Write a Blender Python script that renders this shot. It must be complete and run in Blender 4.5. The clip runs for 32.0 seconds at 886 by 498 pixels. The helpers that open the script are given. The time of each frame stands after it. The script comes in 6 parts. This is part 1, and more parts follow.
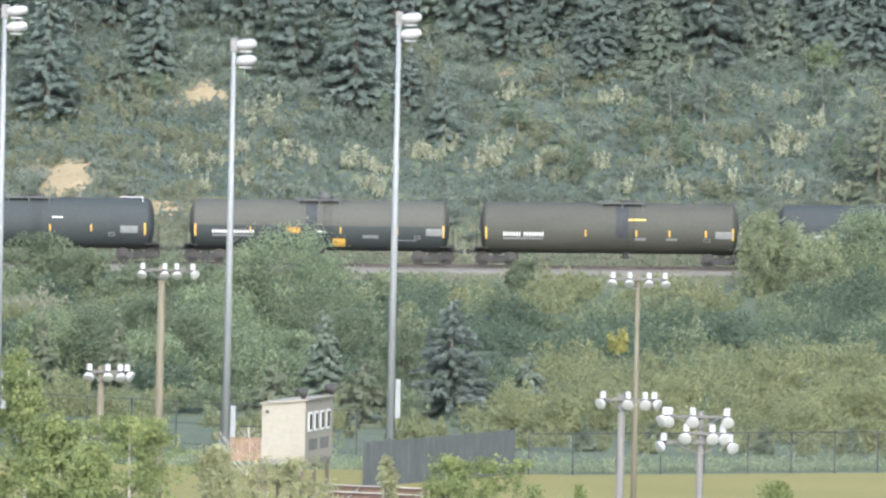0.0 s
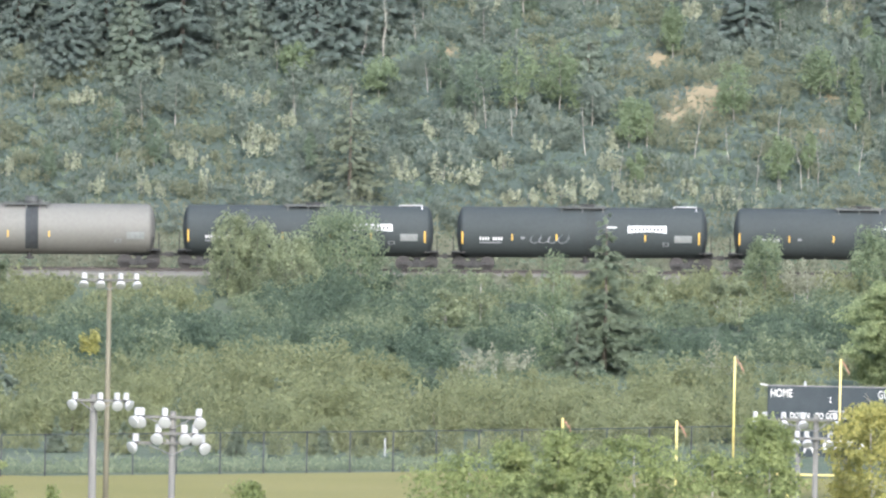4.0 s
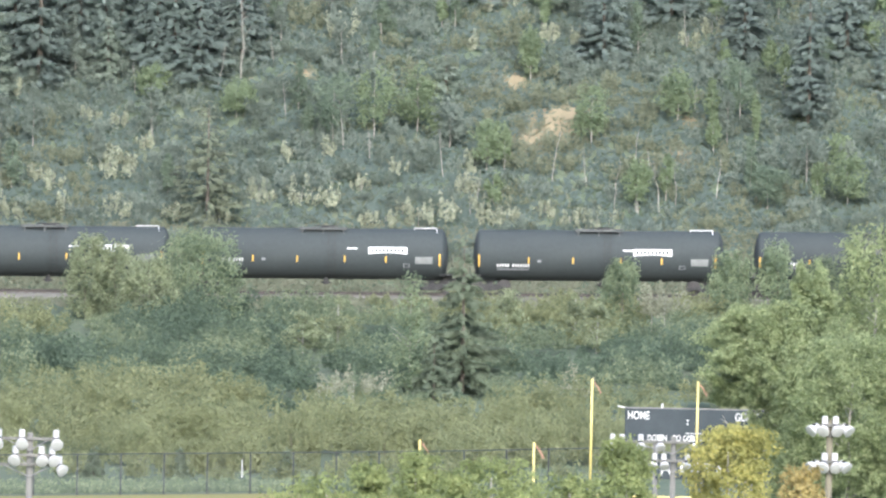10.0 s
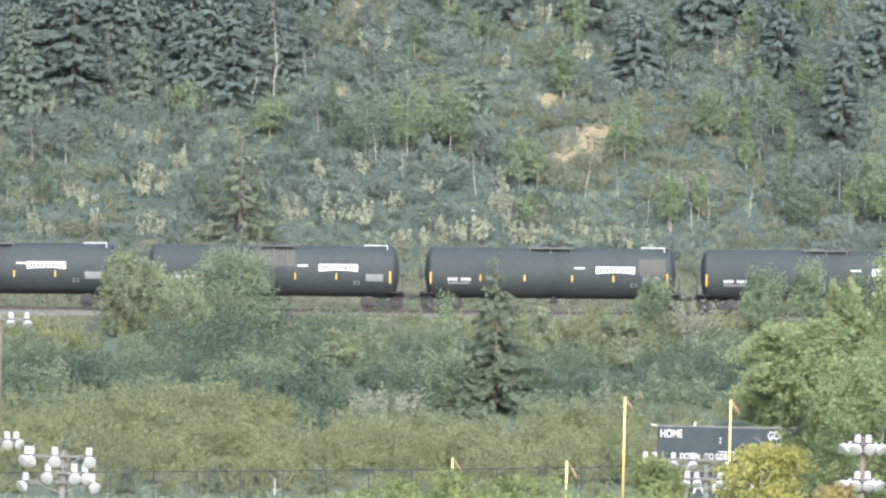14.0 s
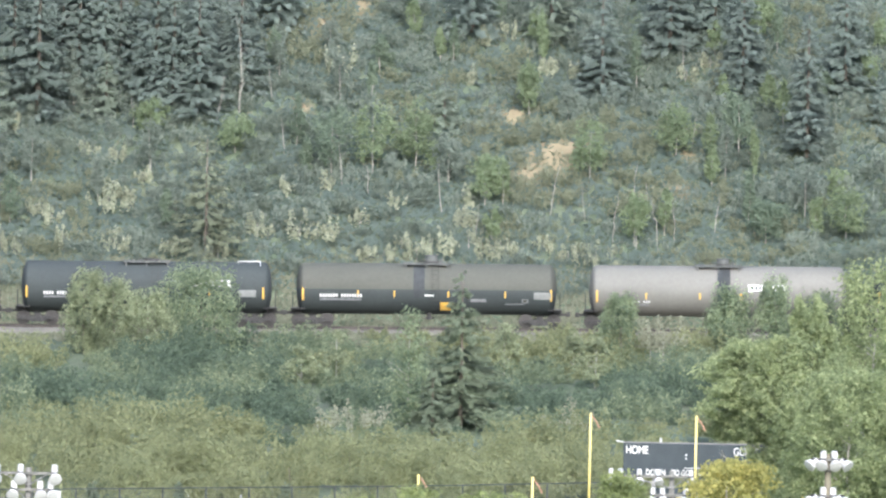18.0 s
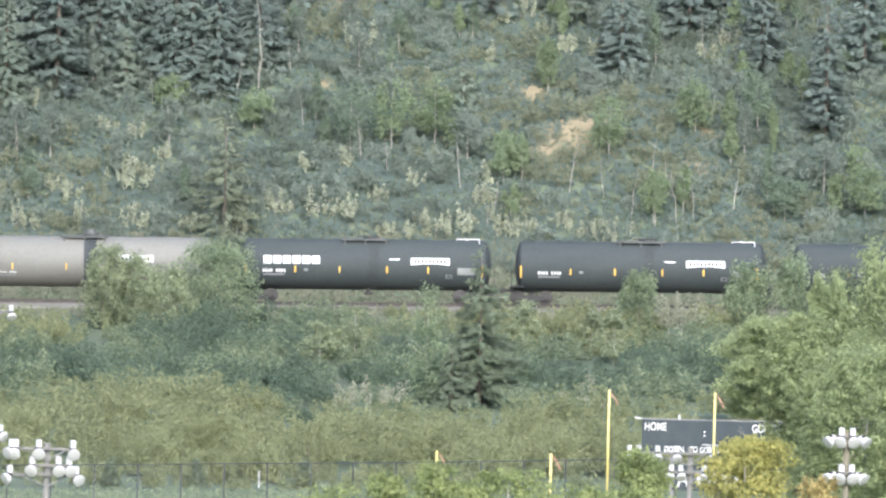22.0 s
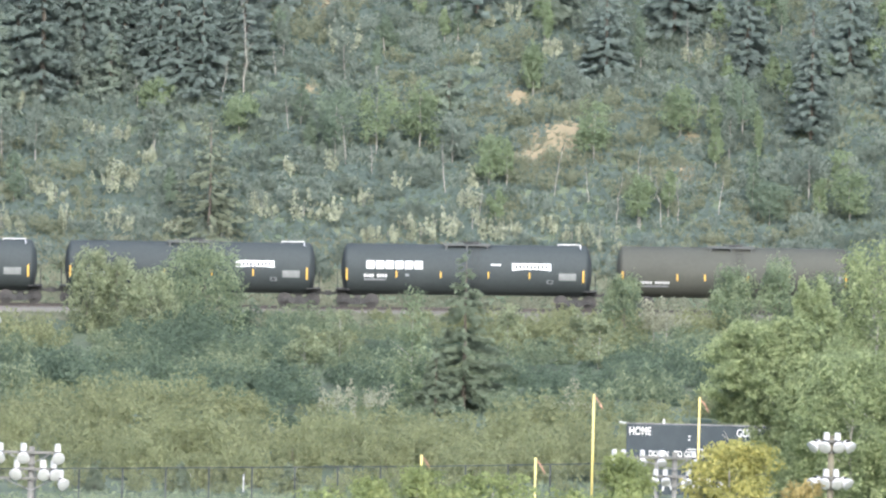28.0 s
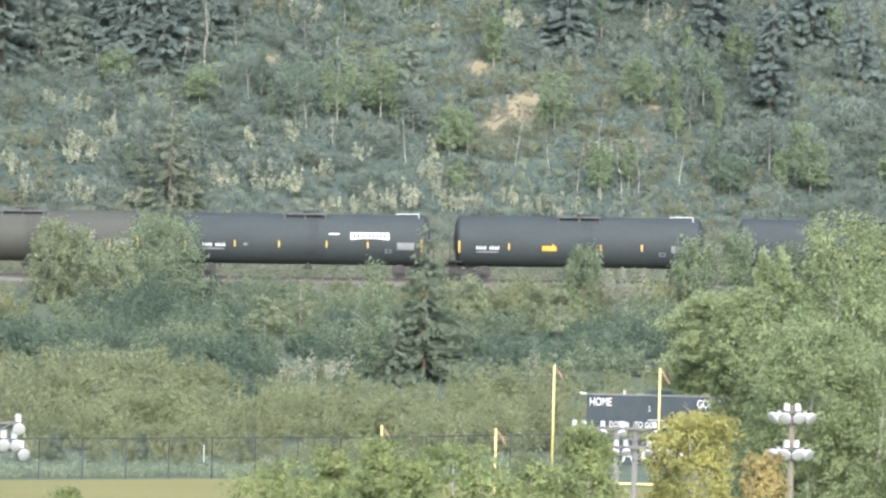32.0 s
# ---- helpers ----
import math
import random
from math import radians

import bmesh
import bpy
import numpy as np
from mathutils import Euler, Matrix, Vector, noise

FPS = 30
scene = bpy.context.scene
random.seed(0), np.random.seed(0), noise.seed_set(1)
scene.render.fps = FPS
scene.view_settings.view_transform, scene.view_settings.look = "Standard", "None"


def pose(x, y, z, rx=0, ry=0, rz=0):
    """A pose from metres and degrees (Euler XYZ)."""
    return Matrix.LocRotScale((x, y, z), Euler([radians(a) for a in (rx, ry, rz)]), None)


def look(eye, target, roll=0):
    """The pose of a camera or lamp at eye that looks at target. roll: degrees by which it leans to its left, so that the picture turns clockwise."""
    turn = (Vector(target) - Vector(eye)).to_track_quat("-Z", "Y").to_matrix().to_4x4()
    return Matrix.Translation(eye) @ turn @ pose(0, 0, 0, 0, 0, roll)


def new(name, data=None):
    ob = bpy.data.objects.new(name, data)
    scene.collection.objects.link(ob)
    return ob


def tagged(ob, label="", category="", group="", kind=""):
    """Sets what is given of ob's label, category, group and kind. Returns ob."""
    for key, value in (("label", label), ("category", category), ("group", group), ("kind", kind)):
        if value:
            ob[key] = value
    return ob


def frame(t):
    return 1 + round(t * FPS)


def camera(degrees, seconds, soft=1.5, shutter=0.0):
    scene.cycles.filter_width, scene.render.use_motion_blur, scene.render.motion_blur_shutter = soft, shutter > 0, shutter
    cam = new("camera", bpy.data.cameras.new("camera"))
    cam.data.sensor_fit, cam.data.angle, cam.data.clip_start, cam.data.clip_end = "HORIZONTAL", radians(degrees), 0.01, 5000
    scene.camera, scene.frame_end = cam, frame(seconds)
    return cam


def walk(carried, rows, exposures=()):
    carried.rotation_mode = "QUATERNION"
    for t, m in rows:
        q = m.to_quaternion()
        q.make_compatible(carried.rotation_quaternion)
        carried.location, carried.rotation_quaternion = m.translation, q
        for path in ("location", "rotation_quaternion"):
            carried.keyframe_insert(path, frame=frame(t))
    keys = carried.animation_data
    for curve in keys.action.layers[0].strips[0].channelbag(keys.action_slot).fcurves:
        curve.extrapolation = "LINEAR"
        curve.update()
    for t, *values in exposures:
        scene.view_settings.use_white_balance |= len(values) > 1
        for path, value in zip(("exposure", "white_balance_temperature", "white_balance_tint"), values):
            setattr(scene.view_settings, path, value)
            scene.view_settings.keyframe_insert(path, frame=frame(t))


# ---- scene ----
# ---- camera: a long lens on a bluff, turned by hand ----
cam = camera(1.9923, 32.0, soft=2.4)
TURNS = [
    (0.0, 1.4304, -1.6065, 1.295), (0.5, 1.218, -1.5715, 1.066), (1.0, 0.97, -1.5366, 1.037), (1.5, 0.7384, -1.5402, 1.174),
    (2.0, 0.5898, -1.5659, 1.166), (2.5, 0.4839, -1.5825, 1.191), (3.0, 0.3772, -1.5752, 1.065), (3.5, 0.2906, -1.5449, 1.188),
    (4.0, 0.2416, -1.5803, 1.133), (4.5, 0.2037, -1.5916, 1.146), (6.5, 0.1323, -1.5484, 1.186), (7.0, 0.1272, -1.5091, 1.183),
    (7.5, 0.1222, -1.5289, 1.165), (8.0, 0.082, -1.6166, 1.106), (8.5, 0.0457, -1.6014, 1.164), (9.0, -0.0, -1.5651, 1.2),
    (9.5, -0.0364, -1.5591, 1.218), (10.0, -0.0779, -1.5246, 1.229), (10.5, -0.1062, -1.5184, 1.233), (11.0, -0.1025, -1.5128, 1.241),
    (11.5, -0.0887, -1.4711, 1.357), (12.0, -0.0605, -1.4588, 1.399), (12.5, -0.0238, -1.4886, 1.351), (13.0, -0.0046, -1.4943, 1.268),
    (13.5, 0.0019, -1.5161, 1.197), (14.0, -0.0032, -1.4857, 1.272), (14.5, -0.0038, -1.4754, 1.206), (16.5, -0.0547, -1.4318, 1.181),
    (17.0, -0.0668, -1.4461, 1.246), (17.5, -0.0775, -1.4453, 1.253), (18.0, -0.0798, -1.4468, 1.218), (18.5, -0.0913, -1.4375, 1.283),
    (19.0, -0.0891, -1.4375, 1.264), (19.5, -0.0779, -1.4528, 1.312), (20.0, -0.0456, -1.502, 1.341), (20.5, -0.0232, -1.5144, 1.333),
    (21.0, -0.0209, -1.5092, 1.346), (21.5, -0.0261, -1.5053, 1.312), (22.0, -0.0386, -1.5009, 1.322), (22.5, -0.0465, -1.4986, 1.315),
    (23.0, -0.054, -1.5352, 1.335), (23.5, -0.0585, -1.543, 1.366), (24.0, -0.0625, -1.5346, 1.351), (24.5, -0.0674, -1.5215, 1.33),
    (25.0, -0.0669, -1.5093, 1.324), (25.5, -0.0632, -1.5183, 1.388), (27.5, -0.0623, -1.5178, 1.393), (28.0, -0.0725, -1.4908, 1.397),
    (28.5, -0.0808, -1.4943, 1.398), (29.0, -0.0981, -1.4994, 1.394), (29.5, -0.1123, -1.5328, 1.385), (30.0, -0.1217, -1.5705, 1.438),
    (30.5, -0.1351, -1.5707, 1.407), (31.0, -0.1452, -1.5693, 1.412), (31.5, -0.1563, -1.5642, 1.414), (32.0, -0.1628, -1.5547, 1.448),
]
eye = Matrix.Translation((0.0, 0.0, 52.0))
walk(cam, [(t, eye @ Matrix.Rotation(radians(yaw), 4, "Z") @ Matrix.Rotation(radians(90 + pitch), 4, "X") @ Matrix.Rotation(radians(lean), 4, "Z"))
           for t, yaw, pitch, lean in TURNS], exposures=[(0.0, 1.26, 5480, 10.5), (4.5, 1.28, 5480, 10.5), (7.0, 1.36, 5480, 10.5), (32.0, 1.36, 5480, 10.5)])

# ---- light: hazy sky, a veiled sun high behind the camera's left shoulder ----
world = bpy.data.worlds.new("world")
scene.world = world
world.use_nodes = True
sky = world.node_tree.nodes.new("ShaderNodeTexSky")
sky.sky_type, sky.sun_disc = "NISHITA", False
sky.sun_elevation, sky.sun_rotation = radians(35), radians(172)
sky.air_density, sky.dust_density, sky.ozone_density = 0.8, 6.0, 1.0
background = world.node_tree.nodes["Background"]
background.inputs["Strength"].default_value = 0.15
world.node_tree.links.new(sky.outputs["Color"], background.inputs["Color"])
sun = new("sun", bpy.data.lights.new("sun", "SUN"))
sun.data.energy, sun.data.angle, sun.data.color = 1.5, radians(80), (1.0, 0.96, 0.9)
sun.matrix_world = look((100.0, -740.0, 520.0), (0, 0, 0))


# ---- materials ----
def material(name, rough=0.6, metal=0.0):
    m = bpy.data.materials.new(name)
    m.use_nodes = True
    b = m.node_tree.nodes["Principled BSDF"]
    b.inputs["Roughness"].default_value, b.inputs["Metallic"].default_value = rough, metal
    b.inputs["Specular IOR Level"].default_value = 0.35
    return m, m.node_tree, b


def ramp(tree, stops):
    node = tree.nodes.new("ShaderNodeValToRGB")
    bar = node.color_ramp
    while len(bar.elements) < len(stops):
        bar.elements.new(0.5)
    for e, (at, colour) in zip(bar.elements, stops):
        e.position, e.color = at, (*colour, 1)
    return node


def grain(tree, scale, detail=4.0, space="Object"):
    coord, tex = tree.nodes.new("ShaderNodeTexCoord"), tree.nodes.new("ShaderNodeTexNoise")
    tex.inputs["Scale"].default_value, tex.inputs["Detail"].default_value = scale, detail
    tree.links.new(coord.outputs[space], tex.inputs["Vector"])
    return tex


def blend(tree, fac, a, b, mode="MIX"):
    node = tree.nodes.new("ShaderNodeMix")
    node.data_type, node.blend_type = "RGBA", mode
    for socket, value in ((node.inputs[0], fac), (node.inputs[6], a), (node.inputs[7], b)):
        if isinstance(value, (int, float)):
            socket.default_value = value
        elif isinstance(value, tuple):
            socket.default_value = (*value, 1)
        else:
            tree.links.new(value, socket)
    return node.outputs[2]


def bumped(tree, b, height, strength=0.3, distance=0.02):
    node = tree.nodes.new("ShaderNodeBump")
    node.inputs["Strength"].default_value, node.inputs["Distance"].default_value = strength, distance
    tree.links.new(height, node.inputs["Height"])
    tree.links.new(node.outputs["Normal"], b.inputs["Normal"])


def foliage(name, dark, mid, light, patch=0.35, through_light=0.55, vary=0.55, form=0.75):
    """Leaves: each leaf its own tone, drifts of tone over metres, some light let through."""
    m, tree, b = material(name, 0.65)
    b.inputs["Specular IOR Level"].default_value = 0.25
    geo = tree.nodes.new("ShaderNodeNewGeometry")
    leaf = ramp(tree, [(0.0, dark), (0.55, mid), (1.0, light)])
    drift = grain(tree, patch, 3.0)
    mixed = tree.nodes.new("ShaderNodeMath")
    mixed.operation = "MULTIPLY_ADD"
    tree.links.new(geo.outputs["Random Per Island"], mixed.inputs[0])
    mixed.inputs[1].default_value = vary
    shift = tree.nodes.new("ShaderNodeMath")
    shift.operation = "MULTIPLY_ADD"
    shift.inputs[1].default_value, shift.inputs[2].default_value = 1.5, -0.5
    tree.links.new(drift.outputs["Fac"], shift.inputs[0])
    tree.links.new(shift.outputs[0], mixed.inputs[2])
    tree.links.new(mixed.outputs[0], leaf.inputs["Fac"])
    info = tree.nodes.new("ShaderNodeObjectInfo")
    hue = tree.nodes.new("ShaderNodeHueSaturation")
    span = tree.nodes.new("ShaderNodeMapRange")
    span.inputs["To Min"].default_value, span.inputs["To Max"].default_value = 0.92, 1.08
    tree.links.new(info.outputs["Random"], span.inputs["Value"])
    tree.links.new(span.outputs["Result"], hue.inputs["Value"])
    tree.links.new(leaf.outputs["Color"], hue.inputs["Color"])
    tree.links.new(hue.outputs["Color"], b.inputs["Base Color"])
    # small leaves fill one another's gaps: shade them mostly by the crown's common slope
    lean, flat = tree.nodes.new("ShaderNodeVectorMath"), tree.nodes.new("ShaderNodeVectorMath")
    lean.operation, flat.operation = "MULTIPLY_ADD", "NORMALIZE"
    lean.inputs[1].default_value, lean.inputs[2].default_value = (form, form, form), (0.0, -0.45, 0.4)
    tree.links.new(geo.outputs["Normal"], lean.inputs[0])
    tree.links.new(lean.outputs[0], flat.inputs[0])
    tree.links.new(flat.outputs[0], b.inputs["Normal"])
    glow = tree.nodes.new("ShaderNodeBsdfTranslucent")
    tree.links.new(hue.outputs["Color"], glow.inputs["Color"])
    both = tree.nodes.new("ShaderNodeMixShader")
    both.inputs[0].default_value = through_light
    tree.links.new(b.outputs[0], both.inputs[1])
    tree.links.new(glow.outputs[0], both.inputs[2])
    tree.links.new(both.outputs[0], tree.nodes["Material Output"].inputs["Surface"])
    return m


def worn(name, colour, other, scale=3.0, rough=0.6, metal=0.0, bump=0.15, stretch=None):
    """A plain surface with stains at two scales and a fine relief."""
    m, tree, b = material(name, rough, metal)
    big, fine = grain(tree, scale), grain(tree, scale * 9)
    if stretch:
        coord, scaled = tree.nodes.new("ShaderNodeTexCoord"), tree.nodes.new("ShaderNodeMapping")
        scaled.inputs["Scale"].default_value = stretch
        tree.links.new(coord.outputs["Object"], scaled.inputs["Vector"])
        tree.links.new(scaled.outputs["Vector"], big.inputs["Vector"])
    tone = ramp(tree, [(0.3, colour), (0.72, other)])
    tree.links.new(big.outputs["Fac"], tone.inputs["Fac"])
    speck = ramp(tree, [(0.3, (0.92, 0.92, 0.92)), (0.7, (1.06, 1.06, 1.06))])
    tree.links.new(fine.outputs["Fac"], speck.inputs["Fac"])
    tree.links.new(blend(tree, 1.0, tone.outputs["Color"], speck.outputs["Color"], "MULTIPLY"), b.inputs["Base Color"])
    bumped(tree, b, fine.outputs["Fac"], bump)
    return m


# hill greens (deep, mid, herbs): distance haze put in as paler, bluer base colours
LEAF_DEEP = foliage("leaf_deep", (0.133, 0.159, 0.125), (0.157, 0.186, 0.1428), (0.189, 0.215, 0.1596), vary=0.35)
LEAF_MID = foliage("leaf_mid", (0.161, 0.191, 0.1554), (0.189, 0.222, 0.1743), (0.227, 0.258, 0.1974), vary=0.35)
LEAF_OLIVE = foliage("leaf_olive", (0.179, 0.198, 0.132), (0.213, 0.232, 0.15), (0.257, 0.268, 0.174), vary=0.4)
LEAF_WILLOW = foliage("leaf_willow", (0.16, 0.179, 0.094), (0.227, 0.246, 0.124), (0.346, 0.358, 0.186), vary=0.4, form=0.9)
LEAF_BIRCH = foliage("leaf_birch", (0.187, 0.237, 0.137), (0.234, 0.287, 0.16), (0.29, 0.34, 0.189), 0.5, 0.6, vary=0.3)
LEAF_DOME = foliage("leaf_dome", (0.119, 0.154, 0.0973), (0.183, 0.229, 0.135), (0.283, 0.33, 0.189), 0.6, vary=0.75, form=1.0)
LEAF_BANK_DEEP = foliage("leaf_bank_deep", (0.0713, 0.1, 0.0661), (0.103, 0.138, 0.0909), (0.165, 0.206, 0.129), vary=0.55, form=1.0)
LEAF_BANK = foliage("leaf_bank", (0.106, 0.132, 0.0841), (0.166, 0.201, 0.119), (0.268, 0.302, 0.177), vary=0.55, form=1.0)
LEAF_SILVER = foliage("leaf_silver", (0.22, 0.237, 0.164), (0.323, 0.342, 0.233), (0.444, 0.456, 0.328), vary=0.7)
LEAF_NEAR = foliage("leaf_near", (0.132, 0.163, 0.0673), (0.222, 0.26, 0.0983), (0.362, 0.396, 0.159), 0.8, vary=0.55)
LEAF_POPLAR = foliage("leaf_poplar", (0.152, 0.189, 0.0992), (0.243, 0.291, 0.142), (0.398, 0.444, 0.221), 0.6, 0.6, vary=0.75)
LEAF_AUTUMN = foliage("leaf_autumn", (0.215, 0.22, 0.0756), (0.323, 0.315, 0.0973), (0.468, 0.43, 0.137), 0.8, vary=0.7)
LEAF_ORANGE = foliage("leaf_orange", (0.262, 0.22, 0.0973), (0.383, 0.315, 0.126), (0.505, 0.42, 0.166), 0.8, vary=0.7)
LEAF_SILVER_DULL = foliage("leaf_silver_dull", (0.196, 0.209, 0.138), (0.281, 0.286, 0.197), (0.374, 0.373, 0.266))
LEAF_DOME_PALE = foliage("leaf_dome_pale", (0.139, 0.164, 0.101), (0.218, 0.25, 0.146), (0.328, 0.359, 0.208), 0.6, vary=0.75, form=1.0)
LEAF_BIRCH_DULL = foliage("leaf_birch_dull", (0.159, 0.205, 0.144), (0.192, 0.24, 0.16), (0.234, 0.28, 0.184), 0.5, 0.6, vary=0.3)
LEAF_STRAW = foliage("leaf_straw", (0.234, 0.245, 0.126), (0.309, 0.315, 0.166), (0.402, 0.4, 0.217), 0.8)
NEEDLE_DARK = foliage("needle_dark", (0.192, 0.233, 0.1596), (0.226, 0.267, 0.1806), (0.266, 0.304, 0.2037), 0.5, 0.57, vary=0.15, form=0.15)
# needles far paler than real ones: the haze over the hill is in their colour
NEEDLE = foliage("needle", (0.218, 0.265, 0.2352), (0.252, 0.303, 0.2594), (0.294, 0.345, 0.2919), 0.5, 0.57, vary=0.12, form=0.1)
NEEDLE_LIGHT = foliage("needle_light", (0.24, 0.288, 0.23), (0.282, 0.327, 0.253), (0.328, 0.373, 0.2846), 0.5, 0.57, vary=0.12, form=0.1)
NEEDLE_YELLOW = foliage("needle_yellow", (0.203, 0.231, 0.1596), (0.241, 0.267, 0.1785), (0.283, 0.306, 0.2058), 0.5, 0.5, vary=0.2, form=0.15)
NEEDLE_BLUE = foliage("needle_blue", (0.196, 0.235, 0.1995), (0.244, 0.285, 0.2447), (0.373, 0.405, 0.3832), 0.5, 0.65, vary=0.5, form=0.4)
GRASS_DRY = foliage("grass_dry", (0.15, 0.167, 0.111), (0.191, 0.202, 0.133), (0.238, 0.242, 0.17))
HERBS = foliage("herbs", (0.109, 0.142, 0.121), (0.126, 0.16, 0.135), (0.153, 0.182, 0.151), 0.3, vary=0.3)
BARK = worn("bark", (0.13, 0.11, 0.085), (0.24, 0.21, 0.17), 4.0, 0.9, bump=0.5)
BARK_PALE = worn("bark_pale", (0.3, 0.285, 0.24), (0.46, 0.43, 0.37), 3.0, 0.85, bump=0.4)
EARTH = worn("earth", (0.175, 0.15, 0.088), (0.25, 0.205, 0.125), 0.7, 0.95, bump=0.6)
BALLAST = worn("ballast", (0.135, 0.128, 0.106), (0.18, 0.172, 0.145), 1.2, 0.95, bump=0.8)
RAIL_STEEL = worn("rail_steel", (0.05, 0.045, 0.04), (0.08, 0.07, 0.06), 2.0, 0.6, 0.3)
SLEEPER_WOOD = worn("sleeper_wood", (0.09, 0.075, 0.06), (0.17, 0.14, 0.11), 2.0, 0.9)
TANK_BLACK = worn("tank_black", (0.033, 0.0402, 0.0389), (0.0413, 0.0487, 0.0465), 0.5, 0.8, bump=0.05, stretch=(0.5, 0.5, 1.6))
TANK_SLATE = worn("tank_slate", (0.0635, 0.0659, 0.0523), (0.0747, 0.076, 0.0612), 0.5, 0.78, bump=0.05, stretch=(0.5, 0.5, 1.6))
TANK_BROWN = worn("tank_brown", (0.0507, 0.0522, 0.04), (0.0633, 0.0647, 0.0508), 0.5, 0.8, bump=0.05, stretch=(0.5, 0.5, 1.6))
TANK_GREY = worn("tank_grey", (0.132, 0.129, 0.11), (0.15, 0.147, 0.127), 0.5, 0.65, bump=0.05, stretch=(0.5, 0.5, 1.6))
TANK_STAIN = worn("tank_stain", (0.028, 0.032, 0.034), (0.045, 0.05, 0.05), 2.0, 0.8)
IRON = worn("iron", (0.03, 0.03, 0.028), (0.06, 0.058, 0.053), 3.0, 0.8, 0.1)
WHEEL_STEEL = worn("wheel_steel", (0.035, 0.033, 0.03), (0.06, 0.056, 0.05), 3.0, 0.7, 0.1)
IRON_MID = worn("iron_mid", (0.08, 0.085, 0.078), (0.12, 0.125, 0.115), 3.0, 0.7, 0.1)
IRON_LIGHT = worn("iron_light", (0.16, 0.16, 0.15), (0.24, 0.235, 0.225), 3.0, 0.6, 0.2)
MARK_YELLOW = worn("mark_yellow", (0.585, 0.353, 0.06), (0.663, 0.437, 0.09), 6.0, 0.4)
MARK_ORANGE = worn("mark_orange", (0.8, 0.33, 0.03), (0.85, 0.4, 0.05), 6.0, 0.4)
MARK_WHITE = worn("mark_white", (0.55, 0.55, 0.52), (0.68, 0.68, 0.65), 4.0, 0.5)
PANEL_PALE = worn("panel_pale", (0.15, 0.158, 0.146), (0.21, 0.217, 0.204), 4.0, 0.6)
MARK_GREY = worn("mark_grey", (0.14, 0.145, 0.145), (0.22, 0.225, 0.225), 4.0, 0.5)
POLE_STEEL = worn("pole_steel", (0.209, 0.219, 0.215), (0.245, 0.256, 0.248), 1.0, 0.5, 0.0, stretch=(1, 1, 0.2))
POLE_GREY = worn("pole_grey", (0.11, 0.108, 0.095), (0.165, 0.16, 0.14), 2.0, 0.9, stretch=(4, 4, 0.3))
POLE_WOOD = worn("pole_wood", (0.115, 0.104, 0.068), (0.165, 0.15, 0.105), 2.0, 0.9, stretch=(4, 4, 0.3))
LAMP_WHITE = worn("lamp_white", (0.39, 0.387, 0.37), (0.45, 0.445, 0.43), 3.0, 0.35)
HOOD_GREY = worn("hood_grey", (0.28, 0.28, 0.27), (0.34, 0.34, 0.33), 3.0, 0.5)
WIRE = worn("wire", (0.07, 0.08, 0.07), (0.1, 0.11, 0.1), 2.0, 0.9)
LAMP_INNER = worn("lamp_inner", (0.35, 0.35, 0.326), (0.434, 0.434, 0.408), 3.0, 0.3)
GOAL_YELLOW = worn("goal_yellow", (0.55, 0.45, 0.14), (0.62, 0.53, 0.2), 1.0, 0.4, bump=0.03)
FENCE_DARK = worn("fence_dark", (0.05, 0.055, 0.055), (0.09, 0.095, 0.09), 2.0, 0.6, 0.3)
SCREEN_DARK = worn("screen_dark", (0.0788, 0.0889, 0.0844), (0.107, 0.117, 0.111), 1.0, 0.8)
BOARD_DARK = worn("board_dark", (0.02, 0.03, 0.035), (0.035, 0.045, 0.05), 1.0, 0.5, bump=0.03)
WALL_CREAM = worn("wall_cream", (0.245, 0.23, 0.185), (0.275, 0.26, 0.21), 0.4, 0.8)
ROOF_CREAM = worn("roof_cream", (0.24, 0.225, 0.18), (0.27, 0.255, 0.21), 1.0, 0.8)
DECK_WOOD = worn("deck_wood", (0.19, 0.13, 0.085), (0.27, 0.19, 0.13), 2.0, 0.85, stretch=(3, 3, 0.5))
BENCH_RED = worn("bench_red", (0.2, 0.135, 0.1), (0.26, 0.18, 0.14), 2.0, 0.8)
BENCH_PALE = worn("bench_pale", (0.3, 0.28, 0.25), (0.38, 0.36, 0.33), 2.0, 0.7)
FLAG_RED = worn("flag_red", (0.38, 0.2, 0.14), (0.45, 0.26, 0.18), 3.0, 0.8)
GLASS_DARK = worn("glass_dark", (0.04, 0.045, 0.05), (0.07, 0.075, 0.08), 1.0, 0.1, bump=0.0)


# ---- lie of the land: the camera's bluff, the playing field, the brushy rise, the track bed, the hill ----
RAIL_Y, RAIL_Z, GRADE = 1610.0, 6.35, 0.0127
PROFILE = [(-6000, 50.0), (12, 50.2), (45, 44.0), (160, 24.0), (400, 13.0), (850, 7.5), (960, 1.2), (1010, 0.0), (1437, 0.0),
           (1470, 0.4), (1540, 1.6), (1580, 3.2), (1597, 4.9), (1603.5, 5.75), (1616.5, 5.75), (1618.5, 5.3), (1620, 5.9),
           (1632, 14.0), (1645, 22.0), (1660, 31.0), (1690, 44.0), (1760, 56.0), (1900, 60.0), (6000, 60.0)]


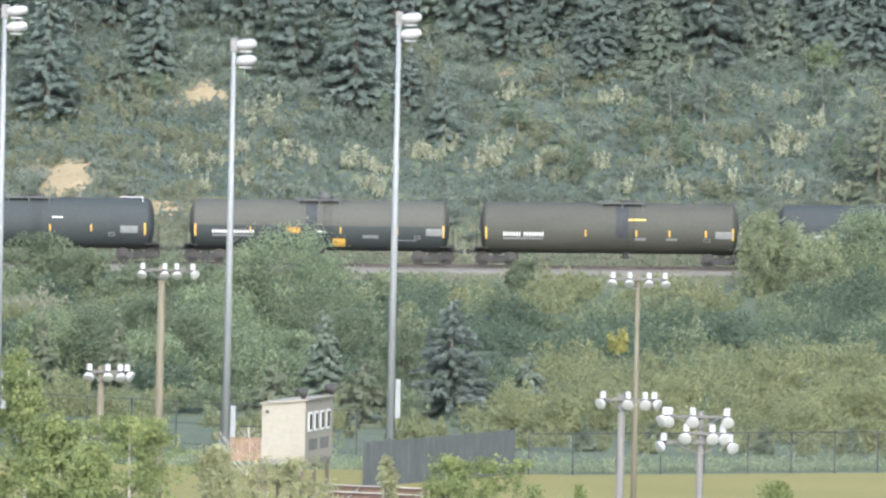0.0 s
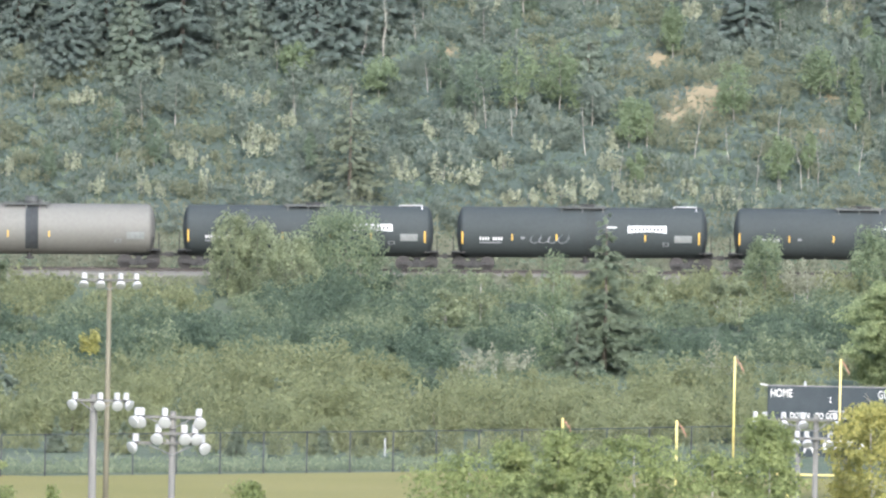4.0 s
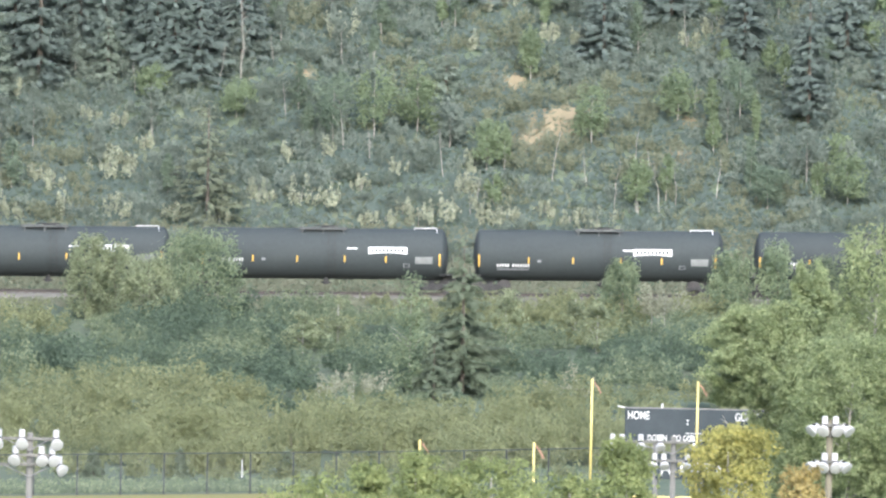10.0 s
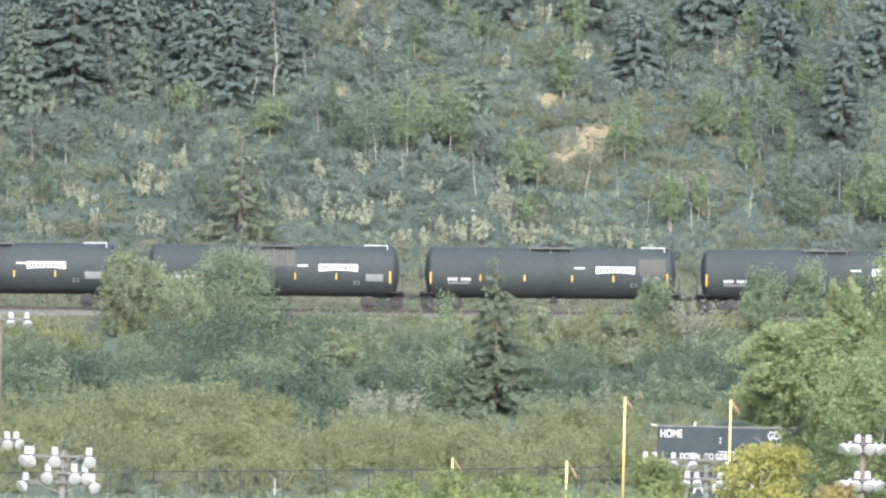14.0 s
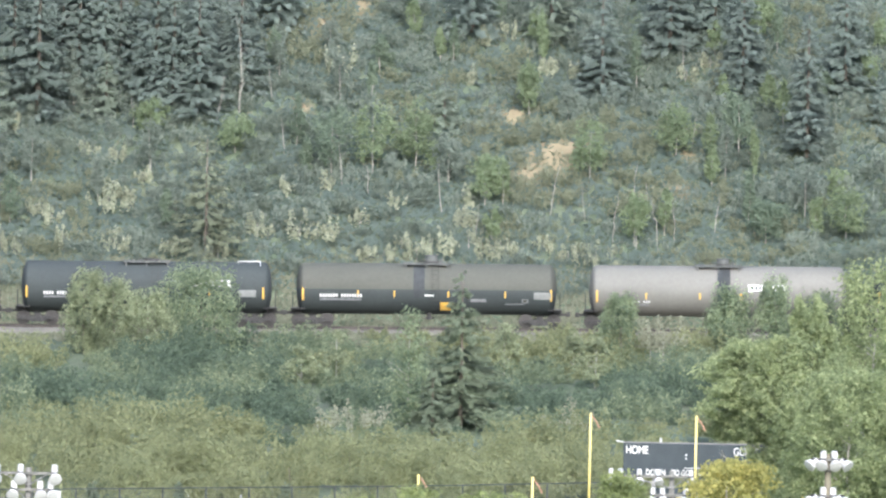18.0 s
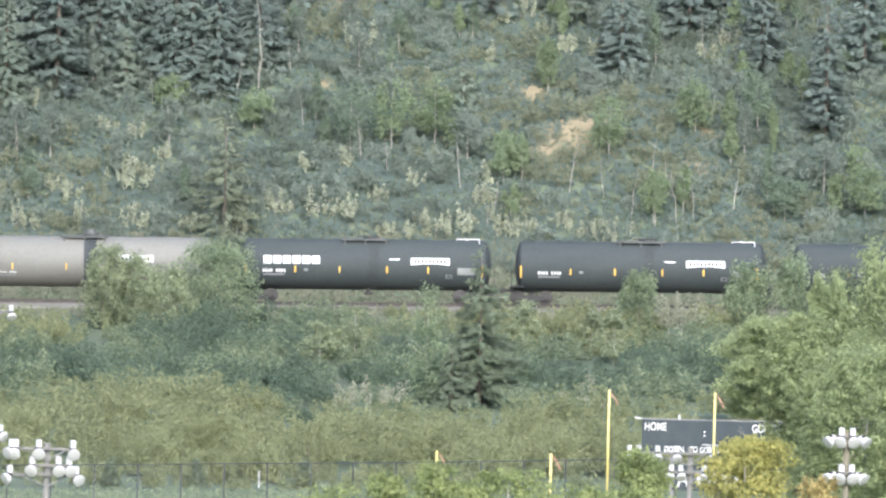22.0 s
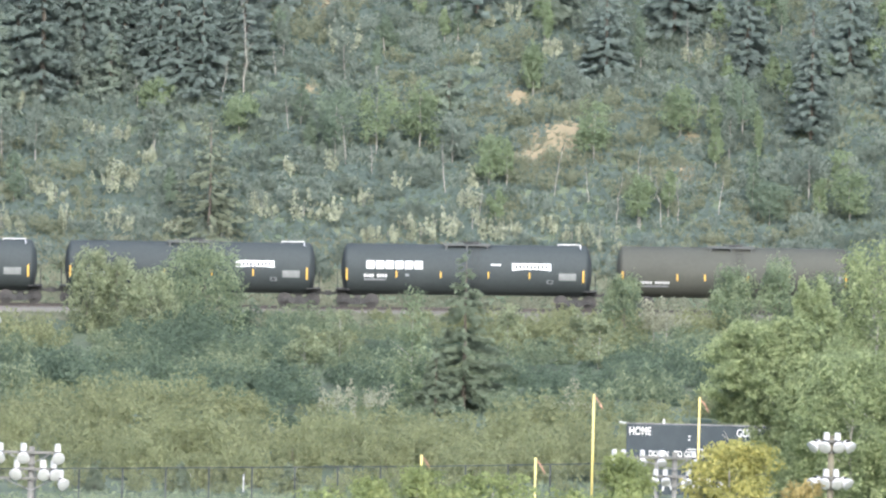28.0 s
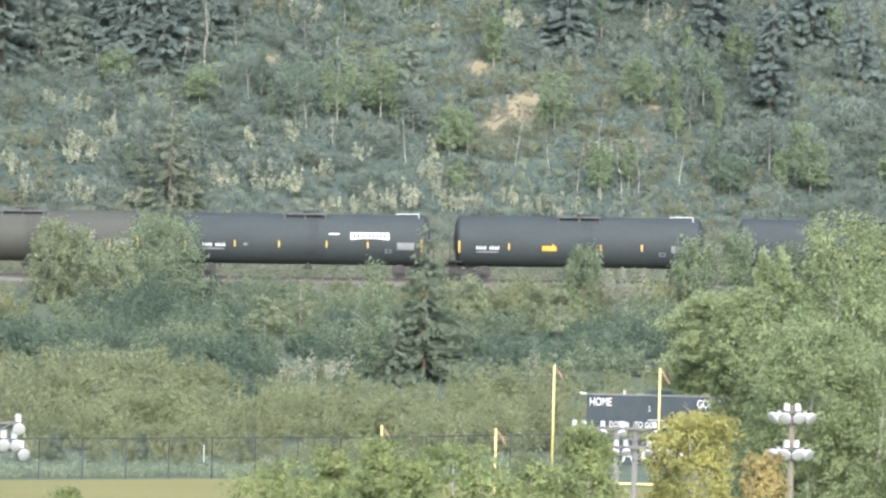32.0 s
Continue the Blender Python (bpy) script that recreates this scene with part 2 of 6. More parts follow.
def ground_z(x, y):
    """Height of the ground; the land near the track climbs with it."""
    z = PROFILE[-1][1]
    for (y0, z0), (y1, z1) in zip(PROFILE, PROFILE[1:]):
        if y <= y1:
            z = z0 + (z1 - z0) * (y - y0) / (y1 - y0)
            break
    tilt = min(1.0, max(0.0, (y - 1460) / 140.0)) * GRADE * max(-150.0, min(150.0, x))
    amount = min(1.0, max(0.0, (y - 1622) / 8.0)) * 0.55 + min(1.0, max(0.0, (y - 1450) / 40.0)) * min(1.0, max(0.0, (1595 - y) / 12.0)) * 0.35
    bumps = amount * (math.sin(x * 0.31 + 0.21 * y) + 0.7 * math.sin(x * 0.13 - 0.37 * y + 1.3))
    return z + tilt + bumps


# ---- building helpers ----
def part(name, data, mat, parent, label="", at=None):
    """Links a bmesh or a mesh as one object under a thing or part."""
    if isinstance(data, bmesh.types.BMesh):
        mesh = bpy.data.meshes.new(name)
        data.to_mesh(mesh)
        data.free()
    else:
        mesh = data
    if mat is not None and not mesh.materials:
        mesh.materials.append(mat)
    ob = new(name, mesh)
    if parent is not None:
        ob.parent = parent
    if at is not None:
        ob.matrix_basis = at
    if label:
        tagged(ob, label)
    return ob


def box(bm, x0, y0, z0, x1, y1, z1, bevel=0.0):
    made = bmesh.ops.create_cube(bm, size=1.0, matrix=Matrix.LocRotScale(((x0 + x1) / 2, (y0 + y1) / 2, (z0 + z1) / 2), None, (x1 - x0, y1 - y0, z1 - z0)))
    if bevel:
        edges = {e for v in made["verts"] for e in v.link_edges}
        bmesh.ops.bevel(bm, geom=list(edges), offset=bevel, segments=1, affect="EDGES")
    return bm


def boxed(*args, bevel=0.0):
    return box(bmesh.new(), *args, bevel=bevel)


def tube(bm, a, b, r0, r1=None, sides=8):
    a, b = Vector(a), Vector(b)
    m = Matrix.Translation((a + b) / 2) @ (b - a).to_track_quat("Z", "Y").to_matrix().to_4x4()
    bmesh.ops.create_cone(bm, cap_ends=True, segments=sides, radius1=r0, radius2=r0 if r1 is None else r1, depth=(b - a).length, matrix=m)
    return bm


def tubed(*args, **kw):
    return tube(bmesh.new(), *args, **kw)


def lathe(profile, sides=24, axis="X"):
    """A turned solid from (along, radius) pairs."""
    bm = bmesh.new()
    rings = []
    for along, radius in profile:
        ring = []
        for i in range(sides):
            a = 2 * math.pi * i / sides
            p = (along, radius * math.sin(a), radius * math.cos(a)) if axis == "X" else (radius * math.sin(a), radius * math.cos(a), along)
            ring.append(bm.verts.new(p))
        rings.append(ring)
    for r0, r1 in zip(rings, rings[1:]):
        for i in range(sides):
            bm.faces.new((r0[i], r0[(i + 1) % sides], r1[(i + 1) % sides], r1[i]))
    bm.faces.new(rings[0])
    bm.faces.new(rings[-1][::-1])
    bmesh.ops.recalc_face_normals(bm, faces=bm.faces)
    return bm


def smooth(ob):
    ob.data.polygons.foreach_set("use_smooth", [len(p.vertices) <= 4 for p in ob.data.polygons])
    return ob


def blades(name, corners, mat):
    """One mesh from an array of n x 3 corner points."""
    n = len(corners)
    mesh = bpy.data.meshes.new(name)
    mesh.vertices.add(n * 3)
    mesh.vertices.foreach_set("co", np.ascontiguousarray(corners, np.float32).ravel())
    mesh.loops.add(n * 3)
    mesh.loops.foreach_set("vertex_index", np.arange(n * 3, dtype=np.int32))
    mesh.polygons.add(n)
    mesh.polygons.foreach_set("loop_start", np.arange(0, n * 3, 3, dtype=np.int32))
    mesh.update(calc_edges=True)
    mesh.materials.append(mat)
    return mesh


def unit(v):
    return v / (np.linalg.norm(v, axis=1, keepdims=True) + 1e-9)


def leaves(rng, centres, facing, length, width, rise=0.0):
    """Pointed leaf blades at the centres, turned roughly to their facing: an array n x 3 x 3."""
    n = len(centres)
    normal = unit(facing + rng.normal(0, 0.45, (n, 3)))
    along = np.cross(normal, rng.normal(0, 1, (n, 3)))
    along = unit(unit(along) + np.array([0, 0, rise]))
    across = unit(np.cross(normal, along))
    size = rng.uniform(0.65, 1.4, (n, 1))
    a, c = along * size * length / 2, across * size * width / 2
    return np.stack([centres - a - c, centres - a * 0.6 + c, centres + a * 1.2], 1)


def sprigs(rng, foot, top, body, per):
    """Points and facings on the skin of an upright leafy shoot from foot to top."""
    s = rng.uniform(0.0, 1.0, per) ** 0.8
    d = unit(rng.normal(0, 1, (per, 3)))
    line = foot + (top - foot) * s[:, None]
    r = body * (0.35 + 0.75 * np.sin(np.clip(s * 0.92 + 0.06, 0, 1) * math.pi) ** 0.7)[:, None] * rng.uniform(0.55, 1.05, (per, 1))
    return line + d * r * np.array([1, 1, 0.8]), d * 0.8 + np.array([0, -0.1, 0.35])


def thicket(rng, shoots, per, body=0.3, spread=0.7, lean=0.35, low=0.55):
    """A shrub of many upright shoots, radius and height about 1, with an uneven top."""
    pts, face = [], []
    for _ in range(shoots):
        a, r = rng.uniform(0, 6.283), math.sqrt(rng.uniform(0, 1)) * spread
        foot = np.array([math.cos(a) * r, math.sin(a) * r, 0.0])
        high = rng.uniform(low, 1.15) * (1 - 0.4 * r * r)
        top = foot * (1 + lean) + np.array([rng.normal(0, 0.08), rng.normal(0, 0.08), high])
        p, f = sprigs(rng, foot + np.array([0, 0, 0.1]), top, body * rng.uniform(0.7, 1.25), per)
        pts.append(p), face.append(f)
    return np.concatenate(pts), np.concatenate(face)


def crown_of(rng, clumps, per, shape="round", clump=(0.2, 0.34), flat=0.6):
    """A tree crown, radius 1 and z from 0 to 1, of leafy clumps crowding its outer skin. Points and facings."""
    pts, face = [], []
    for _ in range(clumps):
        h = rng.uniform(0.03, 0.97)
        if shape == "round":
            full = math.sqrt(max(0.04, 1 - ((h - 0.45) / 0.6) ** 2))
        elif shape == "spire":
            full = min(1.0, (h + 0.15) / 0.4) * (1 - max(0.0, h - 0.3) / 0.75) ** 0.8
        else:
            full = min(1.0, 0.75 + h * 0.4) * math.sqrt(max(0.03, 1 - max(0.0, (h - 0.5) / 0.52) ** 2))
        a, reach = rng.uniform(0, 6.283), math.sqrt(rng.uniform(0.08, 1.0)) * full * (1 - clump[1] * 0.6)
        d = unit(rng.normal(0, 1, (per, 3)))
        r = rng.uniform(0.5, 1.1, (per, 1)) * rng.uniform(*clump)
        pts.append(np.array([math.cos(a) * reach, math.sin(a) * reach, h]) + d * r * np.array([1, 1, flat]))
        face.append(d * 0.8 + np.array([math.cos(a) * 0.2, math.sin(a) * 0.2, 0.3]))
    return np.concatenate(pts), np.concatenate(face)


def ragged(rng, p, f, waves=3.0, keep=0.0, lumps=0.22):
    """Opens gaps in a crown and pushes its outline in and out."""
    a = rng.uniform(0, 6.28, 6)
    x, y, z = p[:, 0], p[:, 1], p[:, 2] * 2.6
    gap = np.sin(waves * 1.3 * x + a[0] + 1.5 * z) + np.sin(waves * 1.1 * y + a[1] - z * 1.7) + np.sin(waves * 1.5 * z + a[2] + x) + 0.8 * np.sin(waves * 2.3 * (x - y) + a[3] + waves * z)
    p, f = p[gap > keep - 0.9], f[gap > keep - 0.9]
    turn, h = np.arctan2(p[:, 1], p[:, 0]), p[:, 2]
    push = 1 + lumps * (np.sin(2 * turn + a[4] + 7 * h) + 0.7 * np.sin(3 * turn + a[5] - 11 * h))
    return p * np.stack([push, push, 1 + 0 * push], 1), f


def spruce_crown(rng, height, radius, gap=0.42, dense=1.0, spray=0.4, open_top=0.0):
    """A spruce's boughs: whorls that droop and turn up at the tip, hung with flat sprays of needles."""
    out = []
    tiers = max(7, int(height / gap))
    for i in range(tiers):
        h = 0.04 + 0.95 * (i + rng.uniform(-0.25, 0.25)) / tiers
        reach = radius * ((1 - h) ** 0.8 * rng.uniform(0.85, 1.08) + 0.04) * (1 - open_top * h * 0.4)
        boughs = max(4, int((8 + 3 * (1 - h)) * (1 - open_top * h * 0.5)))
        start = rng.uniform(0, 6.28)
        for b in range(boughs):
            a = start + 6.283 * b / boughs + rng.normal(0, 0.2)
            length = reach * rng.uniform(0.72, 1.12)
            level = h * height + rng.normal(0, gap * 0.9)
            n = max(5, int((length * 10 + 5) * dense * (1.55 - h)))
            s = rng.uniform(0.02, 1.0, n) ** 0.55
            way = a + rng.uniform(-1, 1, n) * 0.9
            q = length * s
            at = np.stack([np.cos(a) * q, np.sin(a) * q, level - 0.34 * q * (1 - 0.5 * s) + rng.normal(0, 0.05, n)], 1)
            fall = np.where(rng.uniform(0, 1, n) < 0.6, rng.uniform(-1.1, -0.5, n), rng.uniform(-0.3, 0.25, n))
            out_way = unit(np.stack([np.cos(way), np.sin(way), fall], 1))
            cross = np.stack([-np.sin(way), np.cos(way), rng.normal(0, 0.25, n)], 1)
            size = (spray * rng.uniform(0.6, 1.25, n) * (1.15 - 0.45 * h))[:, None]
            out.append(np.stack([at - cross * size * 0.45, at + cross * size * 0.45, at + out_way * size], 1))
    return np.concatenate(out)


def trunk_mesh(rng, height, radius, limbs, sway=0.04, tip=0.25, start=0.3, reach=0.3):
    """A tapered trunk of several bent lengths with limbs."""
    bm = bmesh.new()
    at, r = Vector((0, 0, -0.15)), radius
    spine = [at.copy()]
    for i in range(6):
        at = Vector((at.x + rng.normal(0, sway) * height / 6, at.y + rng.normal(0, sway) * height / 6, (i + 1) / 6 * height))
        r1 = radius * (1 - (1 - tip) * (i + 1) / 6)
        tube(bm, spine[-1], at, r, r1, 7)
        r = r1
        spine.append(at.copy())
    for k in range(limbs):
        h = start + (0.95 - start) * (k + rng.uniform(0, 0.8)) / limbs
        i = min(5, int(h * 6))
        base = spine[i].lerp(spine[i + 1], h * 6 - i)
        a = rng.uniform(0, 6.28)
        out = height * reach * (1.1 - h) * rng.uniform(0.6, 1.2)
        mid = base + Vector((math.cos(a) * out * 0.5, math.sin(a) * out * 0.5, out * 0.3))
        end = base + Vector((math.cos(a + 0.2) * out, math.sin(a + 0.2) * out, out * rng.uniform(0.55, 0.95)))
        rl = radius * (1 - h) * 0.5 + radius * 0.1
        tube(bm, base, mid, rl, rl * 0.7, 5)
        tube(bm, mid, end, rl * 0.7, rl * 0.3, 5)
    return bm


def scatter(rng, places, sizes, templates, tall=(0.75, 1.25)):
    """Copies of leafy templates at places (n x 3) joined into one array of leaves."""
    out = []
    for (x, y, z), s in zip(places, sizes):
        q = templates[rng.integers(len(templates))]
        a = rng.uniform(0, 6.28)
        turn = np.array([[math.cos(a), -math.sin(a), 0], [math.sin(a), math.cos(a), 0], [0, 0, 1]])
        out.append((q @ turn.T) * np.array([s, s, s * rng.uniform(*tall)]) + np.array([x, y, z]))
    return np.concatenate(out)


# ---- ground: one sheet to the horizon ----
def span(edges):
    out = []
    for a, b, step in edges:
        n = max(1, round((b - a) / step))
        out += [a + (b - a) * i / n for i in range(n)]
    return out + [edges[-1][1]]


def ground():
    xs = span([(-4000, -300, 740), (-300, -80, 22), (-80, 45, 1.0), (45, 300, 22), (300, 4000, 740)])
    ys = span([(-4500, 0, 500), (0, 60, 12), (60, 840, 60), (840, 1000, 16), (1000, 1430, 30), (1430, 1596, 2.0), (1596, 1670, 0.9), (1670, 1900, 12), (1900, 4900, 500)])
    nx, ny = len(xs), len(ys)
    mesh = bpy.data.meshes.new("ground")
    mesh.from_pydata([(x, y, ground_z(x, y)) for y in ys for x in xs], [],
                     [(j * nx + i, j * nx + i + 1, (j + 1) * nx + i + 1, (j + 1) * nx + i) for j in range(ny - 1) for i in range(nx - 1)])
    m, tree, b = material("ground_cover", 0.95)
    big, fine = grain(tree, 0.25), grain(tree, 3.0)
    tone = ramp(tree, [(0.3, (0.075, 0.1, 0.062)), (0.5, (0.092, 0.115, 0.07)), (0.7, (0.11, 0.124, 0.078))])
    tree.links.new(big.outputs["Fac"], tone.inputs["Fac"])
    speck = ramp(tree, [(0.3, (0.7, 0.7, 0.7)), (0.7, (1.2, 1.2, 1.2))])
    tree.links.new(fine.outputs["Fac"], speck.inputs["Fac"])
    tree.links.new(blend(tree, 1.0, tone.outputs["Color"], speck.outputs["Color"], "MULTIPLY"), b.inputs["Base Color"])
    bumped(tree, b, fine.outputs["Fac"], 0.6, 0.1)
    tagged(smooth(part("ground", mesh, m, None)), "green and straw-coloured rough ground rising to a hill", "ground", kind="structure")


def field():
    m, tree, b = material("field_turf", 0.9)
    big, fine = grain(tree, 0.05), grain(tree, 6.0)
    tone = ramp(tree, [(0.3, (0.17, 0.158, 0.042)), (0.7, (0.198, 0.18, 0.055))])
    tree.links.new(big.outputs["Fac"], tone.inputs["Fac"])
    speck = ramp(tree, [(0.3, (0.85, 0.85, 0.85)), (0.7, (1.12, 1.12, 1.12))])
    tree.links.new(fine.outputs["Fac"], speck.inputs["Fac"])
    tree.links.new(blend(tree, 1.0, tone.outputs["Color"], speck.outputs["Color"], "MULTIPLY"), b.inputs["Base Color"])
    bm = bmesh.new()
    ring = [bm.verts.new(p) for p in ((-90, 1020, 0.03), (60, 1020, 0.03), (60, 1432, 0.03), (-4.0, 1432, 0.03), (-28, 1411.5, 0.03), (-90, 1411.5, 0.03))]
    bm.faces.new(ring)
    tagged(part("grass_field", bm, m, None), "mown yellow-green grass of the sports field", "grass", kind="structure")


field()
ground()


def turf():
    """Green playing surface with its border lines, laid in the field."""
    corners = [(-18.2, 1382.0), (60.0, 1377.6), (60.0, 1030.0), (-80.0, 1030.0), (-62.0, 1240.0), (-23.6, 1363.0)]
    bm = bmesh.new()
    bm.faces.new([bm.verts.new((x, y, 0.036)) for x, y in reversed(corners)])
    bmesh.ops.recalc_face_normals(bm, faces=bm.faces)
    mat = worn("green_turf", (0.085, 0.112, 0.048), (0.098, 0.125, 0.056), 0.4, 0.9)
    base = tagged(part("playing_surface", bm, mat, None), "green playing surface with white border lines", "turf", kind="structure")
    for name, a, b, w, m in (("line", corners[0], corners[1], 0.45, MARK_WHITE), ("line", corners[5], corners[0], 0.3, MARK_WHITE), ("yellow_line", (-20.3, 1350.0), (-18.4, 1380.6), 0.22, GOAL_YELLOW)):
        a, b = Vector((*a, 0.04)), Vector((*b, 0.04))
        side = (b - a).cross(Vector((0, 0, 1))).normalized() * w / 2
        bm = bmesh.new()
        bm.faces.new([bm.verts.new(p) for p in (a - side, a + side, b + side, b - side)])
        bmesh.ops.recalc_face_normals(bm, faces=bm.faces)
        part(name, bm, m, base, "painted line")


turf()


def track():
    """Ballast bed, sleepers and two rails, climbing gently."""
    bm = bmesh.new()
    n = 61
    rows = []
    for i in range(n):
        x = -150 + 5 * i
        z = RAIL_Z + GRADE * x
        rows.append([bm.verts.new((x, RAIL_Y + dy, z + dz)) for dy, dz in ((-4.6, -1.15), (-2.9, -0.3), (-1.7, -0.19), (1.7, -0.19), (2.9, -0.3), (4.6, -1.0))])
    for a, b in zip(rows, rows[1:]):
        for i in range(5):
            bm.faces.new((a[i], b[i], b[i + 1], a[i + 1]))
    bmesh.ops.recalc_face_normals(bm, faces=bm.faces)
    bed = tagged(part("track_bed", bm, BALLAST, None), "pale grey ballast bed of the railway", "track bed", kind="structure")
    for y in (-0.7525, 0.7525):
        bm = bmesh.new()
        profile = [(-0.075, -0.17), (-0.075, -0.155), (-0.012, -0.13), (-0.012, -0.05), (-0.036, -0.035), (-0.036, 0.0),
                   (0.036, 0.0), (0.036, -0.035), (0.012, -0.05), (0.012, -0.13), (0.075, -0.155), (0.075, -0.17)]
        ends = [[bm.verts.new((x, RAIL_Y + y + py, RAIL_Z + GRADE * x + pz)) for py, pz in profile] for x in (-150, 150)]
        for i in range(12):
            bm.faces.new((ends[0][i], ends[1][i], ends[1][(i + 1) % 12], ends[0][(i + 1) % 12]))
        bmesh.ops.recalc_face_normals(bm, faces=bm.faces)
        part("rail", bm, RAIL_STEEL, bed, "rusty steel rail")
    plank = boxed(-0.115, -1.3, -0.16, 0.115, 1.3, 0.0, bevel=0.012)
    mesh = bpy.data.meshes.new("sleeper")
    plank.to_mesh(mesh)
    plank.free()
    mesh.materials.append(SLEEPER_WOOD)
    for i in range(190):
        x = -70 + 0.56 * i
        part("sleeper", mesh, None, bed, at=pose(x, RAIL_Y, RAIL_Z + GRADE * x - 0.172, 0, 0, random.uniform(-1, 1)))


track()


# ---- places of the plants: x, y, height, width in metres ----
HILL_SPRUCES = [
    (-27.2, 1636.6, 9.5, 3.2), (-24, 1640.1, 12.1, 4), (-19.6, 1640.3, 4, 2.2), (-21.4, 1643.2, 9.6, 3.5), (-16.4, 1640.5, 10.8, 3.7), (-31.1, 1637.1, 9.5, 3.2),
    (-28.9, 1640, 8.9, 3.5), (-12.9, 1626.8, 7.7, 5), (12.3, 1643.1, 7, 3.7), (25.5, 1636.4, 9.4, 3.3), (21.4, 1643.4, 8.2, 3.5), (28, 1642, 8.9, 3.5),
    (2.2, 1640.1, 2.9, 2.5), (-66.4, 1633.4, 13.3, 4), (-61.9, 1636.4, 4, 2.2), (-59.8, 1639, 8.9, 3.5), (-50.7, 1637.6, 10.2, 3.5), (-46.7, 1634.3, 12.6, 4.8),
    (-43.2, 1633.9, 4.3, 2.2), (-40.8, 1630.9, 4.7, 2.5), (-68.9, 1642.1, 8.2, 3.5), (-54.3, 1642.1, 7, 3.5), (-38, 1643.2, 9.6, 3.5),
]
HILL_SPRUCES_B = [
    (-34.6, 1641.1, 8.9, 3.2), (-31.6, 1637.5, 8.9, 3), (-13.6, 1644.3, 8.9, 3.5), (-8.6, 1650.6, 8.9, 3.5), (3.9, 1647.2, 7.7, 3.5), (9, 1647.8, 7.7, 3.5),
    (16.7, 1647.8, 8.4, 4), (19.6, 1648.7, 7.7, 3.5), (31.2, 1638.5, 5.5, 3.3), (-11, 1641.9, 8.2, 4), (-46.2, 1643.3, 7.7, 3.8), (-44.5, 1642.4, 7.9, 3),
    (-43.4, 1645.2, 8.9, 3.6), (-41.6, 1644.9, 8.2, 3.6), (-39.7, 1643, 8.4, 4), (-38.7, 1644.2, 8.4, 3.1), (-37.2, 1640.8, 10.5, 3.2), (-34.9, 1642.8, 8, 3.1),
    (-33.9, 1642.6, 9.8, 3.8), (-31.7, 1642, 7.7, 3.7), (-30.7, 1639.1, 8.9, 3.6), (-29.4, 1644.4, 8.2, 3.6), (-27.9, 1645.7, 11.2, 4.1),
]
HILL_SPRUCES_C = [
    (-25.6, 1641.5, 10.7, 3.2), (-25.1, 1644.3, 9.6, 3.8), (-22.5, 1643.9, 10.8, 4), (-21.5, 1644.5, 8.9, 3.5), (-19.8, 1643.3, 9.1, 3.5), (-18.8, 1643.3, 8.6, 3.2),
    (-16.5, 1644.1, 7.7, 2.9), (-15.3, 1639.8, 8.4, 3.6), (-13.7, 1639.5, 9.3, 3.8), (-69.7, 1644.8, 9.8, 2.9), (-68, 1643.7, 7.7, 3.5), (-64.3, 1643.8, 8, 2.9),
    (-62.6, 1643.6, 10, 3.4), (-60.3, 1642.5, 9.3, 2.9), (-58.1, 1643.7, 7.2, 3.6), (-55.9, 1642.8, 10.2, 3.4), (-52.6, 1641, 7.9, 2.8), (-50.9, 1641, 7.7, 3),
    (-48.4, 1645, 7.2, 3.1),
]
SILVER_SHRUBS = [
    (-40.4, 1631, 1.35, 1.15), (-38, 1629.7, 1.7, 1.8), (-34.9, 1629.2, 1.35, 1.15), (-30.6, 1629.7, 1.35, 1.15), (-28.9, 1627.4, 1.35, 1.15), (-29.5, 1634.3, 1.35, 1.15),
    (-27.7, 1636.6, 1.35, 1.15), (-25.4, 1637.7, 1.35, 1.15), (-20.6, 1636.4, 1.35, 1.15), (-18.8, 1636.1, 1.35, 1.15), (-17.1, 1634.5, 1.35, 1.15), (-23.9, 1629.9, 1.35, 1.15),
    (-22.8, 1629.3, 1.35, 1.15), (-26.2, 1627, 1.9, 0.9), (-25.1, 1626.5, 1.35, 1.15), (-22, 1626.7, 1.9, 0.9), (-19.2, 1631.3, 2.1, 2.6), (-18, 1632.2, 1.35, 1.15),
    (-18.7, 1626.6, 1.7, 1.8), (-15.1, 1626.8, 1.35, 1.15), (-12.1, 1626.1, 1.7, 1.8), (-9.6, 1628.2, 1.7, 1.8), (-6.9, 1627.5, 2.1, 2.6),
]
SILVER_SHRUBS_B = [
    (-4.9, 1627.2, 1.7, 1.8), (-3.1, 1628.3, 1.35, 1.15), (-7.7, 1631.8, 1.35, 1.15), (-5.3, 1631.8, 1.35, 1.15), (-0.8, 1630, 1.35, 1.15), (1.5, 1626.3, 2.1, 2.6),
    (0.6, 1625.9, 1.7, 1.8), (3.2, 1629.4, 1.7, 1.8), (3.8, 1631.5, 1.35, 1.15), (5.4, 1626.8, 1.7, 1.8), (-4.6, 1644.7, 2.1, 2.6), (8.9, 1644.3, 1.35, 1.15),
    (-2.5, 1625.8, 1.35, 1.15), (-1.5, 1625.7, 1.35, 1.15), (-36.9, 1636, 1.7, 1.8), (-30.4, 1634.2, 1.35, 1.15), (-0.4, 1626.7, 1.35, 1.15), (-56.5, 1628.6, 1.7, 1.8),
    (-55.2, 1629.6, 1.35, 1.15), (-59.4, 1629.8, 1.35, 1.15), (-57.4, 1628.3, 1.35, 1.15), (-53.7, 1630.3, 1.9, 0.9), (-53.5, 1634.1, 1.35, 1.15),
]
